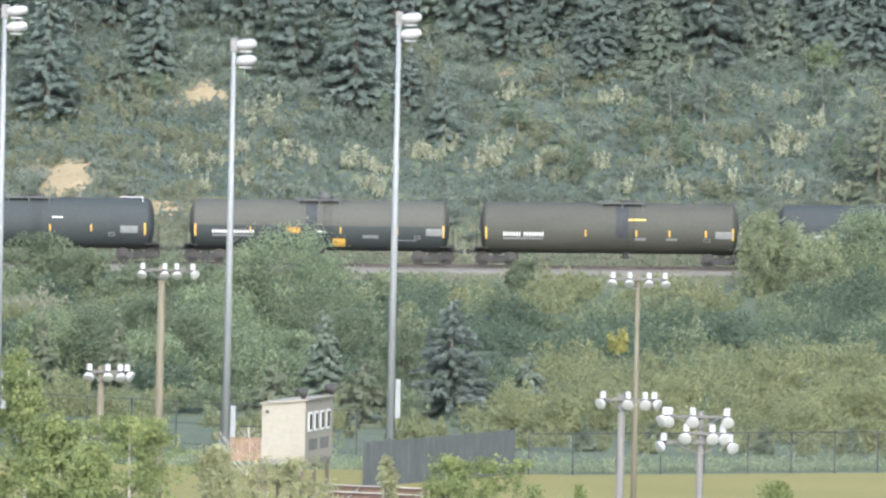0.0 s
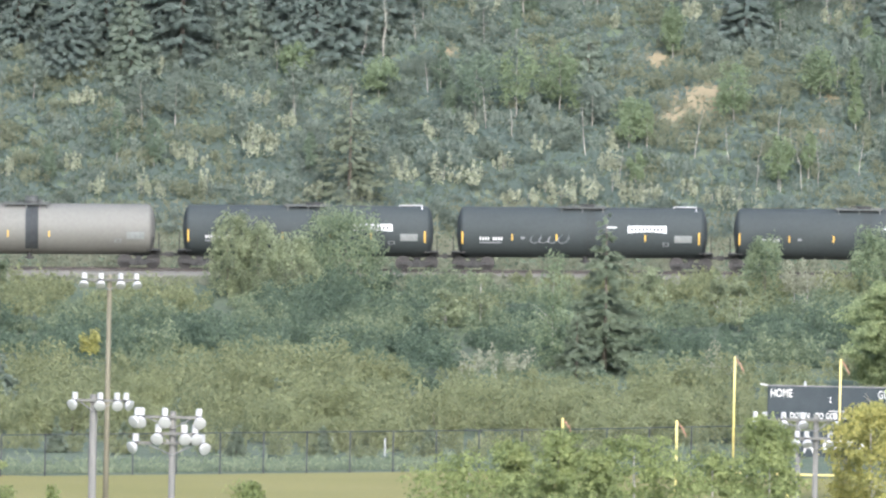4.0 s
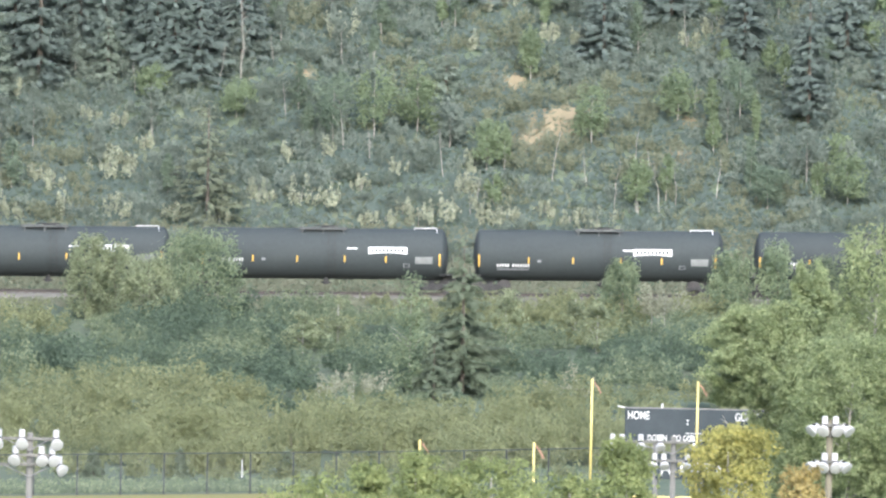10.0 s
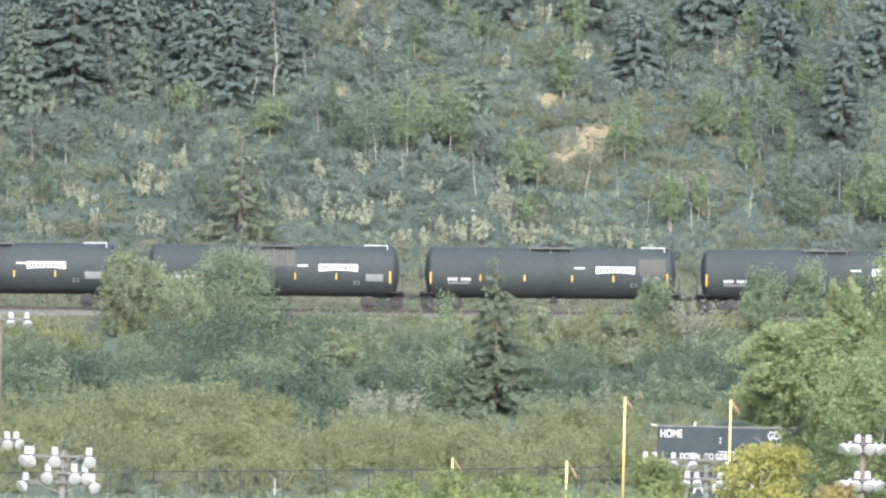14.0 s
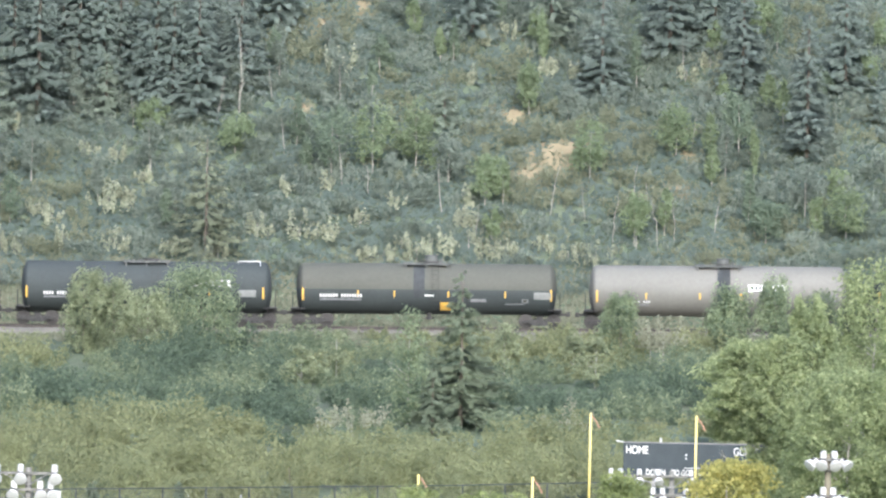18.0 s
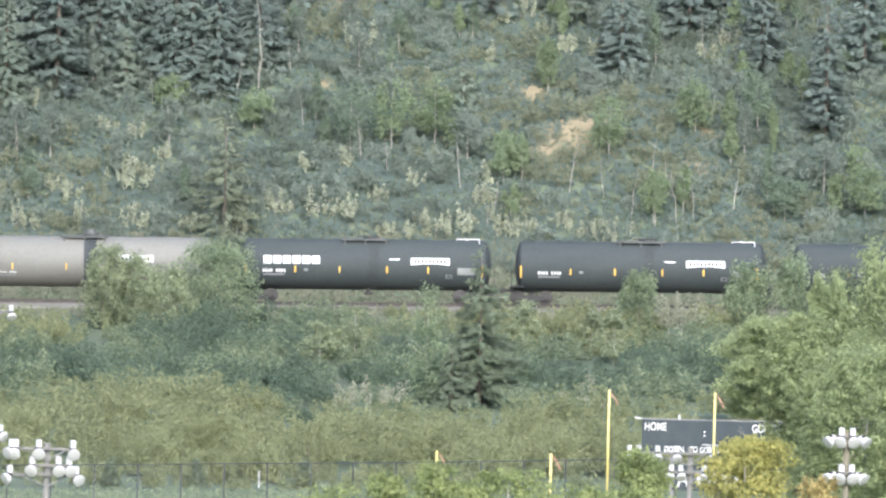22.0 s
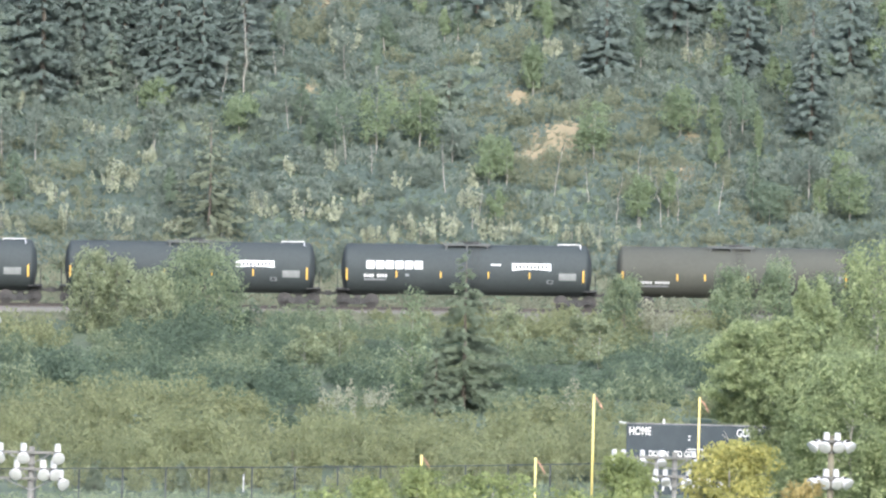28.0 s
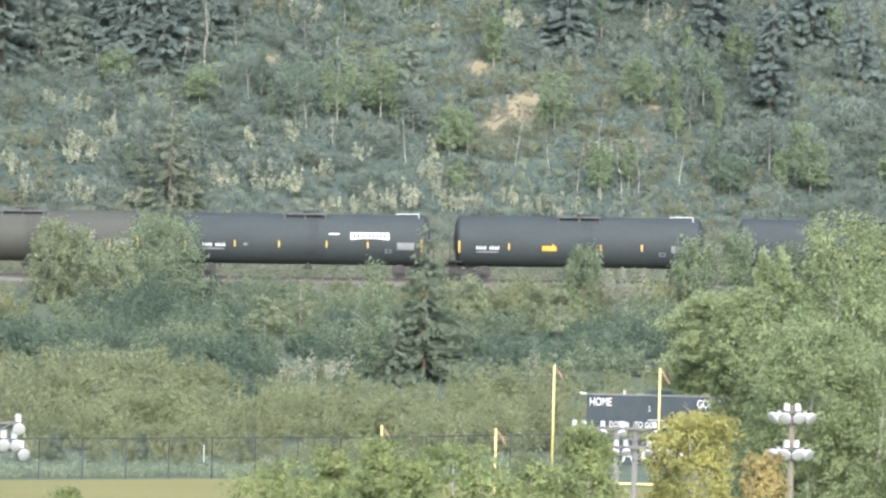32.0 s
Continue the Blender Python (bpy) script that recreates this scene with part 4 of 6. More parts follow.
def broadleaves():
    rng = np.random.default_rng(33)
    young = []
    while len(young) < 110:
        x, y = rng.uniform(-72, 38), rng.uniform(1628, 1652)
        if not near_earth(x, y, 1.4) and not any(abs(x - sx) < 1.4 and sy - 3 < y < sy + 0.5 for sx, sy, sh, sw in SILVER_PLACES):
            young.append((x, y, rng.uniform(1.8, 3.6), rng.uniform(1.2, 2.4)))
    for k, (x, y, h, w) in enumerate(HILL_BIRCHES + young):
        p, f = crown_of(rng, 46 if k < 15 else 24, 30, "round" if k % 2 or k < 15 else "spire", (0.24, 0.4), 0.75)
        p, f = ragged(rng, p, f, 3.0, -0.9, 0.16)
        p[:, 2] = 0.3 + p[:, 2] * 0.75
        crown = blades("crown", leaves(rng, p * np.array([w * 0.4, w * 0.4, h]), f, 0.22, 0.15), LEAF_BIRCH if k % 3 and (k < 15 or x > 0) else LEAF_MID if k % 2 else LEAF_BIRCH_DULL)
        plant("birch_tree", trunk_mesh(rng, h * 0.9, 0.04, 5, 0.06), crown, None, BARK_PALE, foot(x, y), "small pale-trunked birch with thin green foliage", "birch", "birches on the hill")
    for k, (x, y, h, w) in enumerate(BANK_TREES + WEST_TREES):
        west = k >= len(BANK_TREES)
        p, f = crown_of(rng, int(60 + 20 * w), 50, "full" if k == 0 else "round", (0.15, 0.28))
        p, f = ragged(rng, p, f, 3.0, -1.9 if k in (0, 6) else -1.1, 0.13)
        crown = blades("crown", leaves(rng, p * np.array([w * 0.56, w * 0.56, h]), f, 0.18, 0.12, 0.4), (LEAF_DOME if k % 2 else LEAF_BANK) if west else LEAF_DOME_PALE if k in (1, 2, 14) else LEAF_DOME if k < 7 else LEAF_BANK)
        plant("leafy_tree", trunk_mesh(rng, h * 0.85, 0.07, 8, 0.04), crown, None, BARK, foot(x, y), "bushy green tree on the bank beside the track", "tree", "trees on the bank")
    for k, (x, y, h, w) in enumerate(WILLOW_BUSHES):
        p, f = thicket(rng, 44, 62, 0.2, 0.8, 0.25, 0.7)
        crown = blades("crown", leaves(rng, p * np.array([w * 0.55, w * 0.55, h]), f, 0.22, 0.11, 1.0), LEAF_WILLOW)
        plant("willow_bush", trunk_mesh(rng, h * 0.7, 0.05, 6, 0.04), crown, None, BARK, foot(x, y), "rounded yellow-green willow bush behind the field fence", "willow", "willow bushes behind the fence")
    for k, (x, y, h, w) in enumerate(BANK_BIRCHES):
        p, f = crown_of(rng, 90 if k == 0 else 50, 34, "spire", (0.2, 0.36), 0.32)
        p, f = ragged(rng, p, f, 3.4, -0.7, 0.2)
        p[:, 2] = 0.1 + p[:, 2] * 0.9
        crown = blades("crown", leaves(rng, p * np.array([w * 0.5, w * 0.5, h]), f, 0.21, 0.14), LEAF_DOME_PALE if k else LEAF_DOME)
        plant("birch_tree", trunk_mesh(rng, h * 0.92, 0.06, 7, 0.03), crown, None, BARK_PALE, foot(x, y), "slender birch with a pale trunk in the brush", "birch", "birches on the bank")
    for k, (x, y, h, w) in enumerate(POPLARS):
        p, f = crown_of(rng, int(190 + 56 * w), 52, "round" if k in (3, 4, 6) else "full", (0.1, 0.2), 0.3)
        p, f = ragged(rng, p, f, 3.6, -0.5, 0.17)
        low = 0.58 if k == 3 else (0.45 if k in (1, 4) else 0.2 if k == 8 else 0.0)
        p[:, 2] = low + p[:, 2] * (1 - low)
        crown = blades("crown", leaves(rng, p * np.array([w * 0.54, w * 0.54, h]), f, 0.17, 0.14), LEAF_POPLAR)
        plant("poplar_tree", trunk_mesh(rng, h * 0.84, 0.13, 16, 0.05, start=0.3, reach=0.26), crown, None, BARK_PALE, foot(x, y), "tall yellow-green poplar beside the scoreboard", "poplar", "poplars by the scoreboard")
    for k, (x, y, h, w) in enumerate(NEAR_TREES + AUTUMN_TREES):
        autumn, straw = k >= len(NEAR_TREES), k in (11, 12, 13)
        p, f = crown_of(rng, int(120 + (110 if autumn else 80) * w), 30, "full" if autumn else "spire" if k % 3 else "round", (0.1, 0.22), 0.22)
        p, f = ragged(rng, p, f, 4.2, -1.2 if autumn else 0.3 if straw else -0.5, 0.3)
        p[:, 2] = 0.56 + p[:, 2] * 0.44
        mat = (LEAF_AUTUMN if k == len(NEAR_TREES) else LEAF_ORANGE) if autumn else (LEAF_STRAW if straw else LEAF_NEAR)
        crown = blades("crown", leaves(rng, p * np.array([w * (0.5 if autumn else 0.95 if w < 2.5 else 0.68)] * 2 + [h]), f, 0.13, 0.115), mat)
        label = "tree with yellow and orange autumn leaves" if autumn else ("thin straw-coloured aspen on the near slope" if straw else "leafy yellow-green aspen on the near slope")
        plant("aspen_tree", trunk_mesh(rng, h * 0.95, 0.13, 12, 0.02, reach=0.16), crown, None, BARK_PALE, foot(x, y), label, "aspen", "aspens on the near slope")


def silver_shrubs():
    rng = np.random.default_rng(55)
    for k, (x, y, h, w) in enumerate(SILVER_PLACES + BANK_SILVER):
        low = y < 1600
        p, f = thicket(rng, 5 + int(3.8 * w), 32, (0.4 if low else 0.25) / max(0.8, w * 0.62), 1.0, 0.25, 0.35)
        if low:
            p[:, 2] = 0.35 + 0.65 * p[:, 2]
        q = leaves(rng, p * np.array([w * 0.5, w * 0.5, h]), f, 0.19, 0.13, 0.8)
        plant("silver_shrub", trunk_mesh(rng, h * 0.6, 0.03, 4), blades("crown", q, LEAF_SILVER_DULL if low else LEAF_SILVER), None, BARK_PALE, foot(x, y), "silvery grey-leaved shrub on the slope", "shrub", "silver shrubs")
    x, y = -27.3, 1525.0
    p, f = thicket(rng, 12, 40, 0.3)
    q = leaves(rng, p * np.array([0.9, 0.9, 1.6]) + np.array([0, 0, 2.5]), f, 0.2, 0.14)
    plant("yellow_shrub", trunk_mesh(rng, 3.3, 0.04, 4), blades("crown", q, LEAF_AUTUMN), None, BARK, foot(x, y), "small shrub turned bright yellow", "shrub", "")


def dead_trunks():
    rng = np.random.default_rng(77)
    for x, y, h, w in SNAG:
        ob = part("dead_tree", trunk_mesh(rng, h * 0.62, 0.1, 26, 0.12, 0.4, 0.05, 0.75), BARK_PALE, None, at=foot(x, y))
        tagged(ob, "bleached crooked snag behind the press box deck", "dead tree", "dead trees on the hill")
    for x, y, h, w in DEAD_TRUNKS:
        ob = part("dead_tree", trunk_mesh(rng, h, 0.02 + 0.003 * h, 5, 0.1, 0.25, 0.45, 0.22), BARK_PALE, None, at=foot(x, y, rng.uniform(0, 360)) @ pose(0, 0, 0, rng.uniform(-6, 6), rng.uniform(-9, 9)))
        tagged(ob, "bleached bare trunk of a dead tree", "dead tree", "dead trees on the hill")


spruces()
broadleaves()
silver_shrubs()
dead_trunks()


# ---- sports ground ----
def lamp_head(parent, x, y, z, aim, size=0.56, in_line=False, tilt=40):
    """A floodlight: ballast can on top, bowl reflector, ring."""
    lamp = new("floodlight")
    lamp.parent = parent
    lamp.matrix_basis = pose(x, y, z, 0, 0, aim)
    s = size
    can = lathe([(0.12 * s, 0.17 * s), (0.14 * s, 0.22 * s), (0.6 * s, 0.2 * s), (0.64 * s, 0.15 * s)], 14, "Z")
    bowl = lathe([(-0.04 * s, 0.1 * s), (-0.02 * s, 0.2 * s), (0.06 * s, 0.3 * s), (0.2 * s, 0.37 * s), (0.36 * s, 0.42 * s), (0.4 * s, 0.43 * s), (0.41 * s, 0.38 * s)], 18, "Z")
    at = pose(0, -0.03 * s, -0.16 * s, 180 - (54 if in_line else 64 if abs(aim) > 30 else tilt), 0, 0)
    if in_line and abs(aim) > 30:
        part("ballast_can", can, LAMP_WHITE, lamp, at=at @ pose(0, 0, 0.06 * s, 180, 0, 0) @ Matrix.Diagonal((1.0, 1.0, 0.62, 1.0)))
    else:
        part("ballast_can", can, LAMP_WHITE, lamp)
    ob = smooth(part("reflector", bowl, LAMP_WHITE, lamp, at=at))
    part("lens", lathe([(0.412 * s, 0.37 * s), (0.44 * s, 0.24 * s), (0.445 * s, 0.05 * s)], 18, "Z"), LAMP_INNER, lamp, "grey lens", at=at)
    part("bracket", boxed(-0.13 * s, -0.12 * s, -0.2 * s, 0.13 * s, 0.12 * s, 0.14 * s, bevel=0.01), IRON, lamp)
    return ob


def floodlight_pole(x, y, tiers, timber=True, height=15.0, radius=0.19, label="", size=0.58, in_line=False, tilt=40):
    thing = new("floodlight_pole")
    thing.matrix_basis = pose(x, y, 0.0)
    smooth(part("pole", tubed((0, 0, -0.3), (0, 0, height + 0.25), radius, radius * 0.72, 14), POLE_WOOD if timber else POLE_GREY, thing))
    for z, spots in tiers:
        lo, hi = min(s[0] for s in spots) - 0.12, max(s[0] for s in spots) + 0.12
        part("crossarm", boxed(lo, -0.24, z - 0.06, hi, -0.12, z + 0.06, bevel=0.012), POLE_GREY, thing)
        part("brace", tubed((lo * 0.7, -0.18, z), (0, -0.16, z - 0.5), 0.025, sides=6), IRON_LIGHT, thing)
        part("brace", tubed((hi * 0.7, -0.18, z), (0, -0.16, z - 0.5), 0.025, sides=6), IRON_LIGHT, thing)
        for dx, aim in spots:
            lamp_head(thing, dx, -0.24, z - 0.02, aim, size, in_line, tilt)
    return tagged(thing, label or "weathered wooden floodlight pole with white lamps", "floodlight", "floodlight poles")


ROW4 = [(-1.25, -12), (-0.42, -4), (0.55, 6), (1.35, 20)]
floodlight_pole(*FLOODLIGHTS[0], [(15.0, [(-0.95, -15), (0.15, 2), (0.75, 10), (1.55, 40)])], radius=0.24)
floodlight_pole(*FLOODLIGHTS[1], [(15.0, [(-0.5, -15), (0.3, 5), (0.85, 20), (1.15, 70)])], radius=0.2)
floodlight_pole(*FLOODLIGHTS[2], [(15.0, ROW4)], radius=0.16)
floodlight_pole(*FLOODLIGHTS[3], [(15.0, [(-0.8, -40), (0.28, -5), (1.0, 10), (1.4, 60)])], timber=False, radius=0.22, tilt=56, label="grey floodlight pole with white lamps")
floodlight_pole(*FLOODLIGHTS[4], [(15.0, [(-1.5, -45), (-1.32, -15), (-0.34, 0), (1.1, 12)]), (14.3, [(-0.6, -15), (0.5, 10), (0.95, 25)]), (13.9, [(-1.55, -55), (1.25, 40)])],
                timber=False, radius=0.19, size=0.64, tilt=60, label="grey floodlight pole with two rows of white lamps")
floodlight_pole(*FLOODLIGHTS[5], [(15.0, [(-0.66, -52), (-0.22, -20), (0.26, 20), (0.7, 52)]), (13.4, [(-0.64, -52), (-0.2, -20), (0.24, 20), (0.62, 52)])], radius=0.2, size=0.66, in_line=True, label="weathered wooden floodlight pole with two tiers of white lamps")
floodlight_pole(*FLOODLIGHTS[6], [(15.0, [(-2.6, -30), (-2.2, -10), (-1.4, 5), (-0.6, 20), (0.8, 30)]), (14.2, [(-0.8, -20), (-0.4, 15), (0.6, 10)])], timber=False, radius=0.16, size=0.52, label="grey floodlight pole with white lamps behind trees")


def tall_pole(x, y, top, box_z=2.0):
    thing = new("stadium_light_pole")
    thing.matrix_basis = pose(x, y, 0.0)
    smooth(part("pole", tubed((0, 0, 0), (0, 0, top), 0.25, 0.12, 16), POLE_STEEL, thing))
    part("base_plate", boxed(-0.4, -0.4, 0, 0.4, 0.4, 0.05, bevel=0.01), POLE_STEEL, thing)
    part("top_bracket", boxed(-0.2, -0.14, top - 0.5, 0.24, 0.14, top + 0.3, bevel=0.03), IRON_LIGHT, thing)
    for z in (top - 0.15, top - 1.05):
        shell = lathe([(0.0, 0.1), (0.12, 0.26), (0.5, 0.31), (0.95, 0.28), (1.15, 0.17), (1.2, 0.05)], 16)
        smooth(part("lamp_hood", shell, HOOD_GREY, thing, "white oval lamp hood", at=pose(0.1, -0.05, z, 0, -8, 0)))
        part("lens", boxed(0.3, -0.22, z - 0.36, 1.0, 0.12, z - 0.28, bevel=0.02), LAMP_INNER, thing)
    part("control_box", boxed(0.26, -0.16, box_z, 0.56, 0.16, box_z + 2.2, bevel=0.02), POLE_STEEL, thing)
    part("box_bracket", boxed(0.1, -0.05, box_z + 1.9, 0.27, 0.05, box_z + 2.0), IRON_LIGHT, thing)
    tagged(thing, "tall tapered grey steel stadium light pole", "light pole", "stadium light poles")


for place in TALL_POLES:
    tall_pole(*place)


def goal(x, y, turn):
    thing = new("goal_posts")
    thing.matrix_basis = pose(x, y, 0.0, 0, 0, turn)
    part("crossbar", tubed((-2.86, 0, 3.05), (2.86, 0, 3.05), 0.062, sides=12), GOAL_YELLOW, thing)
    for side in (-1, 1):
        up = smooth(part("upright", tubed((side * 2.82, 0, 3.0), (side * 2.82, 0, 9.25), 0.062, 0.058, 12), GOAL_YELLOW, thing))
        ribbon = bmesh.new()
        rows = []
        for i in range(7):
            x, y, z = side * 2.82 + 0.06 + 0.07 * i, 0.03 * math.sin(2 * i), 9.12 - 0.06 * i - 0.008 * i * i
            rows.append([ribbon.verts.new((x + dx, y + dy, z + dx)) for dx, dy in ((-0.02, -0.006), (0.02, -0.006), (0.02, 0.006), (-0.02, 0.006))])
        for r0, r1 in zip(rows, rows[1:]):
            for i in range(4):
                ribbon.faces.new((r0[i], r0[(i + 1) % 4], r1[(i + 1) % 4], r1[i]))
        ribbon.faces.new(rows[0])
        ribbon.faces.new(rows[-1][::-1])
        bmesh.ops.recalc_face_normals(ribbon, faces=ribbon.faces)
        part("ribbon", ribbon, FLAG_RED, up, "small red wind ribbon")
    post = tubed((0, 1.8, 0), (0, 1.8, 2.2), 0.1, sides=12)
    tube(post, (0, 1.8, 2.15), (0, 0, 3.05), 0.09, sides=12)
    part("gooseneck", post, GOAL_YELLOW, thing)
    tagged(thing, "yellow steel gridiron goal posts with red ribbons", "goal posts", "goal posts")


for gx, gy, gz in GOALS:
    goal(gx, gy, -5.2)


def lettering(text, size, mat, parent, m, name="lettering"):
    curve = bpy.data.curves.new(name, "FONT")
    curve.body, curve.size, curve.extrude, curve.offset = text, size, 0.01, 0.005
    ob = bpy.data.objects.new(name, curve)
    mesh = bpy.data.meshes.new_from_object(ob)
    bpy.data.objects.remove(ob)
    mesh.transform(Matrix.Diagonal((0.7, 1, 1, 1)))
    return part(name, mesh, mat, parent, at=m)


def scoreboard():
    """Dark board on posts with white captions; x runs along its face."""
    thing = new("scoreboard")
    thing.matrix_basis = pose(12.1, 1400.0, 0.0)
    part("board", boxed(0, 0, 4.35, 7.75, 0.5, 6.2, bevel=0.02), BOARD_DARK, thing)
    part("top_trim", boxed(-0.03, -0.02, 6.205, 7.78, 0.52, 6.26), IRON_LIGHT, thing)
    for x in (1.6, 4.2, 6.6):
        part("post", boxed(x, 0.2, 0, x + 0.25, 0.45, 4.34, bevel=0.01), IRON_LIGHT, thing)
    lettering("HOME", 0.62, MARK_WHITE, thing, pose(0.14, -0.012, 5.62, 90, 0, 0))
    lettering("GUEST", 0.62, MARK_WHITE, thing, pose(6.05, -0.012, 5.62, 90, 0, 0))
    lettering("DOWN", 0.46, MARK_WHITE, thing, pose(1.25, -0.012, 4.45, 90, 0, 0))
    lettering("TO GO", 0.46, MARK_WHITE, thing, pose(2.65, -0.012, 4.45, 90, 0, 0))
    lettering("BALL ON", 0.46, MARK_WHITE, thing, pose(4.1, -0.012, 4.45, 90, 0, 0))
    for z in (5.55, 5.35):
        part("clock_dot", boxed(3.42, -0.016, z, 3.5, -0.002, z + 0.09), MARK_WHITE, thing)
    part("clock_dot", boxed(4.75, -0.016, 5.1, 4.82, -0.002, 5.18), MARK_WHITE, thing)
    part("score_rule", boxed(3.35, -0.016, 4.86, 4.25, -0.002, 4.9), MARK_WHITE, thing)
    part("sign_board", boxed(1.75, 0.02, 2.35, 6.2, 0.18, 3.75, bevel=0.01), BOARD_DARK, thing)
    lettering("A", 1.35, MARK_WHITE, thing, pose(2.0, 0.008, 2.55, 90, 0, 0))
    for x in (3.1, 3.7, 4.4, 5.1):
        part("sign_bar", boxed(x, 0.0, 2.75, x + 0.4, 0.018, 3.3), MARK_WHITE, thing)
    part("beacon", tubed((2.05, 0.2, 6.26), (2.05, 0.2, 6.5), 0.06, sides=8), MARK_WHITE, thing)
    part("beacon", tubed((-0.4, 0.2, 6.3), (0.2, 0.2, 6.2), 0.04, sides=8), MARK_WHITE, thing)
    tagged(thing, "dark football scoreboard with white captions on steel posts", "scoreboard")


scoreboard()


def fence():
    """Chain-link fence: posts, top and bottom rails, woven wire."""
    a, b, n, h = Vector((-30.2, 1410.2, 0)), Vector((13.0, 1447.4, 0)), 18, 2.3
    thing = tagged(new("chain_link_fence"), "dark chain-link fence along the far edge of the field", "fence")
    way = (b - a) / n
    for i in range(n + 1):
        p = a + way * i
        z = ground_z(p.x, p.y)
        part("post", tubed((p.x, p.y, z - 0.2), (p.x, p.y, z + h + 0.04), 0.045, sides=8), FENCE_DARK, thing)
    for i in range(n):
        p, q = a + way * i, a + way * (i + 1)
        zp, zq = ground_z(p.x, p.y), ground_z(q.x, q.y)
        part("top_rail", tubed((p.x, p.y, zp + h), (q.x, q.y, zq + h), 0.03, sides=6), FENCE_DARK, thing)
        wire = bmesh.new()
        side = Vector((way.y, -way.x, 0)).normalized() * 0.05
        for k in range(-9, 14):
            for lean in (1, -1):
                s0, s1 = k * 0.24, k * 0.24 + lean * h
                z0, z1 = 0.05, h - 0.02
                lo, hi = (s0, s1) if lean > 0 else (s1, s0)
                length = way.length
                t0, t1 = max(0.0, (0 - s0) / (s1 - s0) if lean > 0 else (length - s0) / (s1 - s0)), min(1.0, (length - s0) / (s1 - s0) if lean > 0 else (0 - s0) / (s1 - s0))
                if t1 - t0 < 0.05:
                    continue
                pts = []
                for t in (t0, t1):
                    f = (s0 + (s1 - s0) * t) / length
                    pts.append((p.x + way.x * f + side.x, p.y + way.y * f + side.y, zp + (zq - zp) * f + z0 + (z1 - z0) * t))
                tube(wire, pts[0], pts[1], 0.005, sides=3)
        part("wire_mesh", wire, WIRE, thing)


def screen_fence():
    """Dark slatted windscreen beside the field, and the open fence behind the press box."""
    thing = tagged(new("windscreen_fence"), "dark slatted windscreen fence beside the field", "fence")
    a, b, n, h = Vector((-38.6, 1386.0, 0)), Vector((-31.0, 1410.8, 0)), 24, 2.5
    for i in range(n):
        p, q = a + (b - a) * i / n, a + (b - a) * (i + 0.92) / n
        bm = bmesh.new()
        m = Matrix.Translation((p + q) / 2 + Vector((0, 0, h / 2 + 0.03 * math.sin(i * 2.1)))) @ Matrix.Rotation(math.atan2(b.y - a.y, b.x - a.x), 4, "Z")
        bmesh.ops.create_cube(bm, size=1, matrix=m @ Matrix.Diagonal(((q - p).length, 0.03, h, 1)))
        part("slat", bm, SCREEN_DARK, thing)
    for i in range(0, n + 1, 4):
        p = a + (b - a) * i / n
        part("post", tubed((p.x - 0.06, p.y, 0), (p.x - 0.06, p.y, h + 0.12), 0.05, sides=8), FENCE_DARK, thing)
    thing = tagged(new("back_fence"), "dark open fence behind the press box", "fence")
    a, b, n = Vector((-64.0, 1452.0, 0)), Vector((-40.5, 1436.0, 0)), 9
    for i in range(n + 1):
        p = a + (b - a) * i / n
        z = ground_z(p.x, p.y)
        part("post", tubed((p.x, p.y, z), (p.x, p.y, z + 2.5), 0.05, sides=8), FENCE_DARK, thing)
        if i < n:
            q = a + (b - a) * (i + 1) / n
            for k in (0.08, 1.25, 2.45):
                part("rail", tubed((p.x, p.y, z + k), (q.x, q.y, ground_z(q.x, q.y) + k), 0.022, sides=6), FENCE_DARK, thing)


fence()
screen_fence()


def marker_posts():
    for x, y in ((-12.2, 1450.0), (-9.2, 1450.0), (-6.3, 1450.0), (-23.4, 1449.0)):
        post = tubed((0, 0, -0.1), (0, 0, 0.95), 0.05, sides=8)
        tube(post, (0, 0, 0.95), (0, 0, 1.0), 0.05, 0.02, sides=8)
        tagged(part("marker_post", post, LAMP_INNER, None, at=pose(x, y, ground_z(x, y))), "short white marker post behind the fence", "post", "marker posts")


marker_posts()


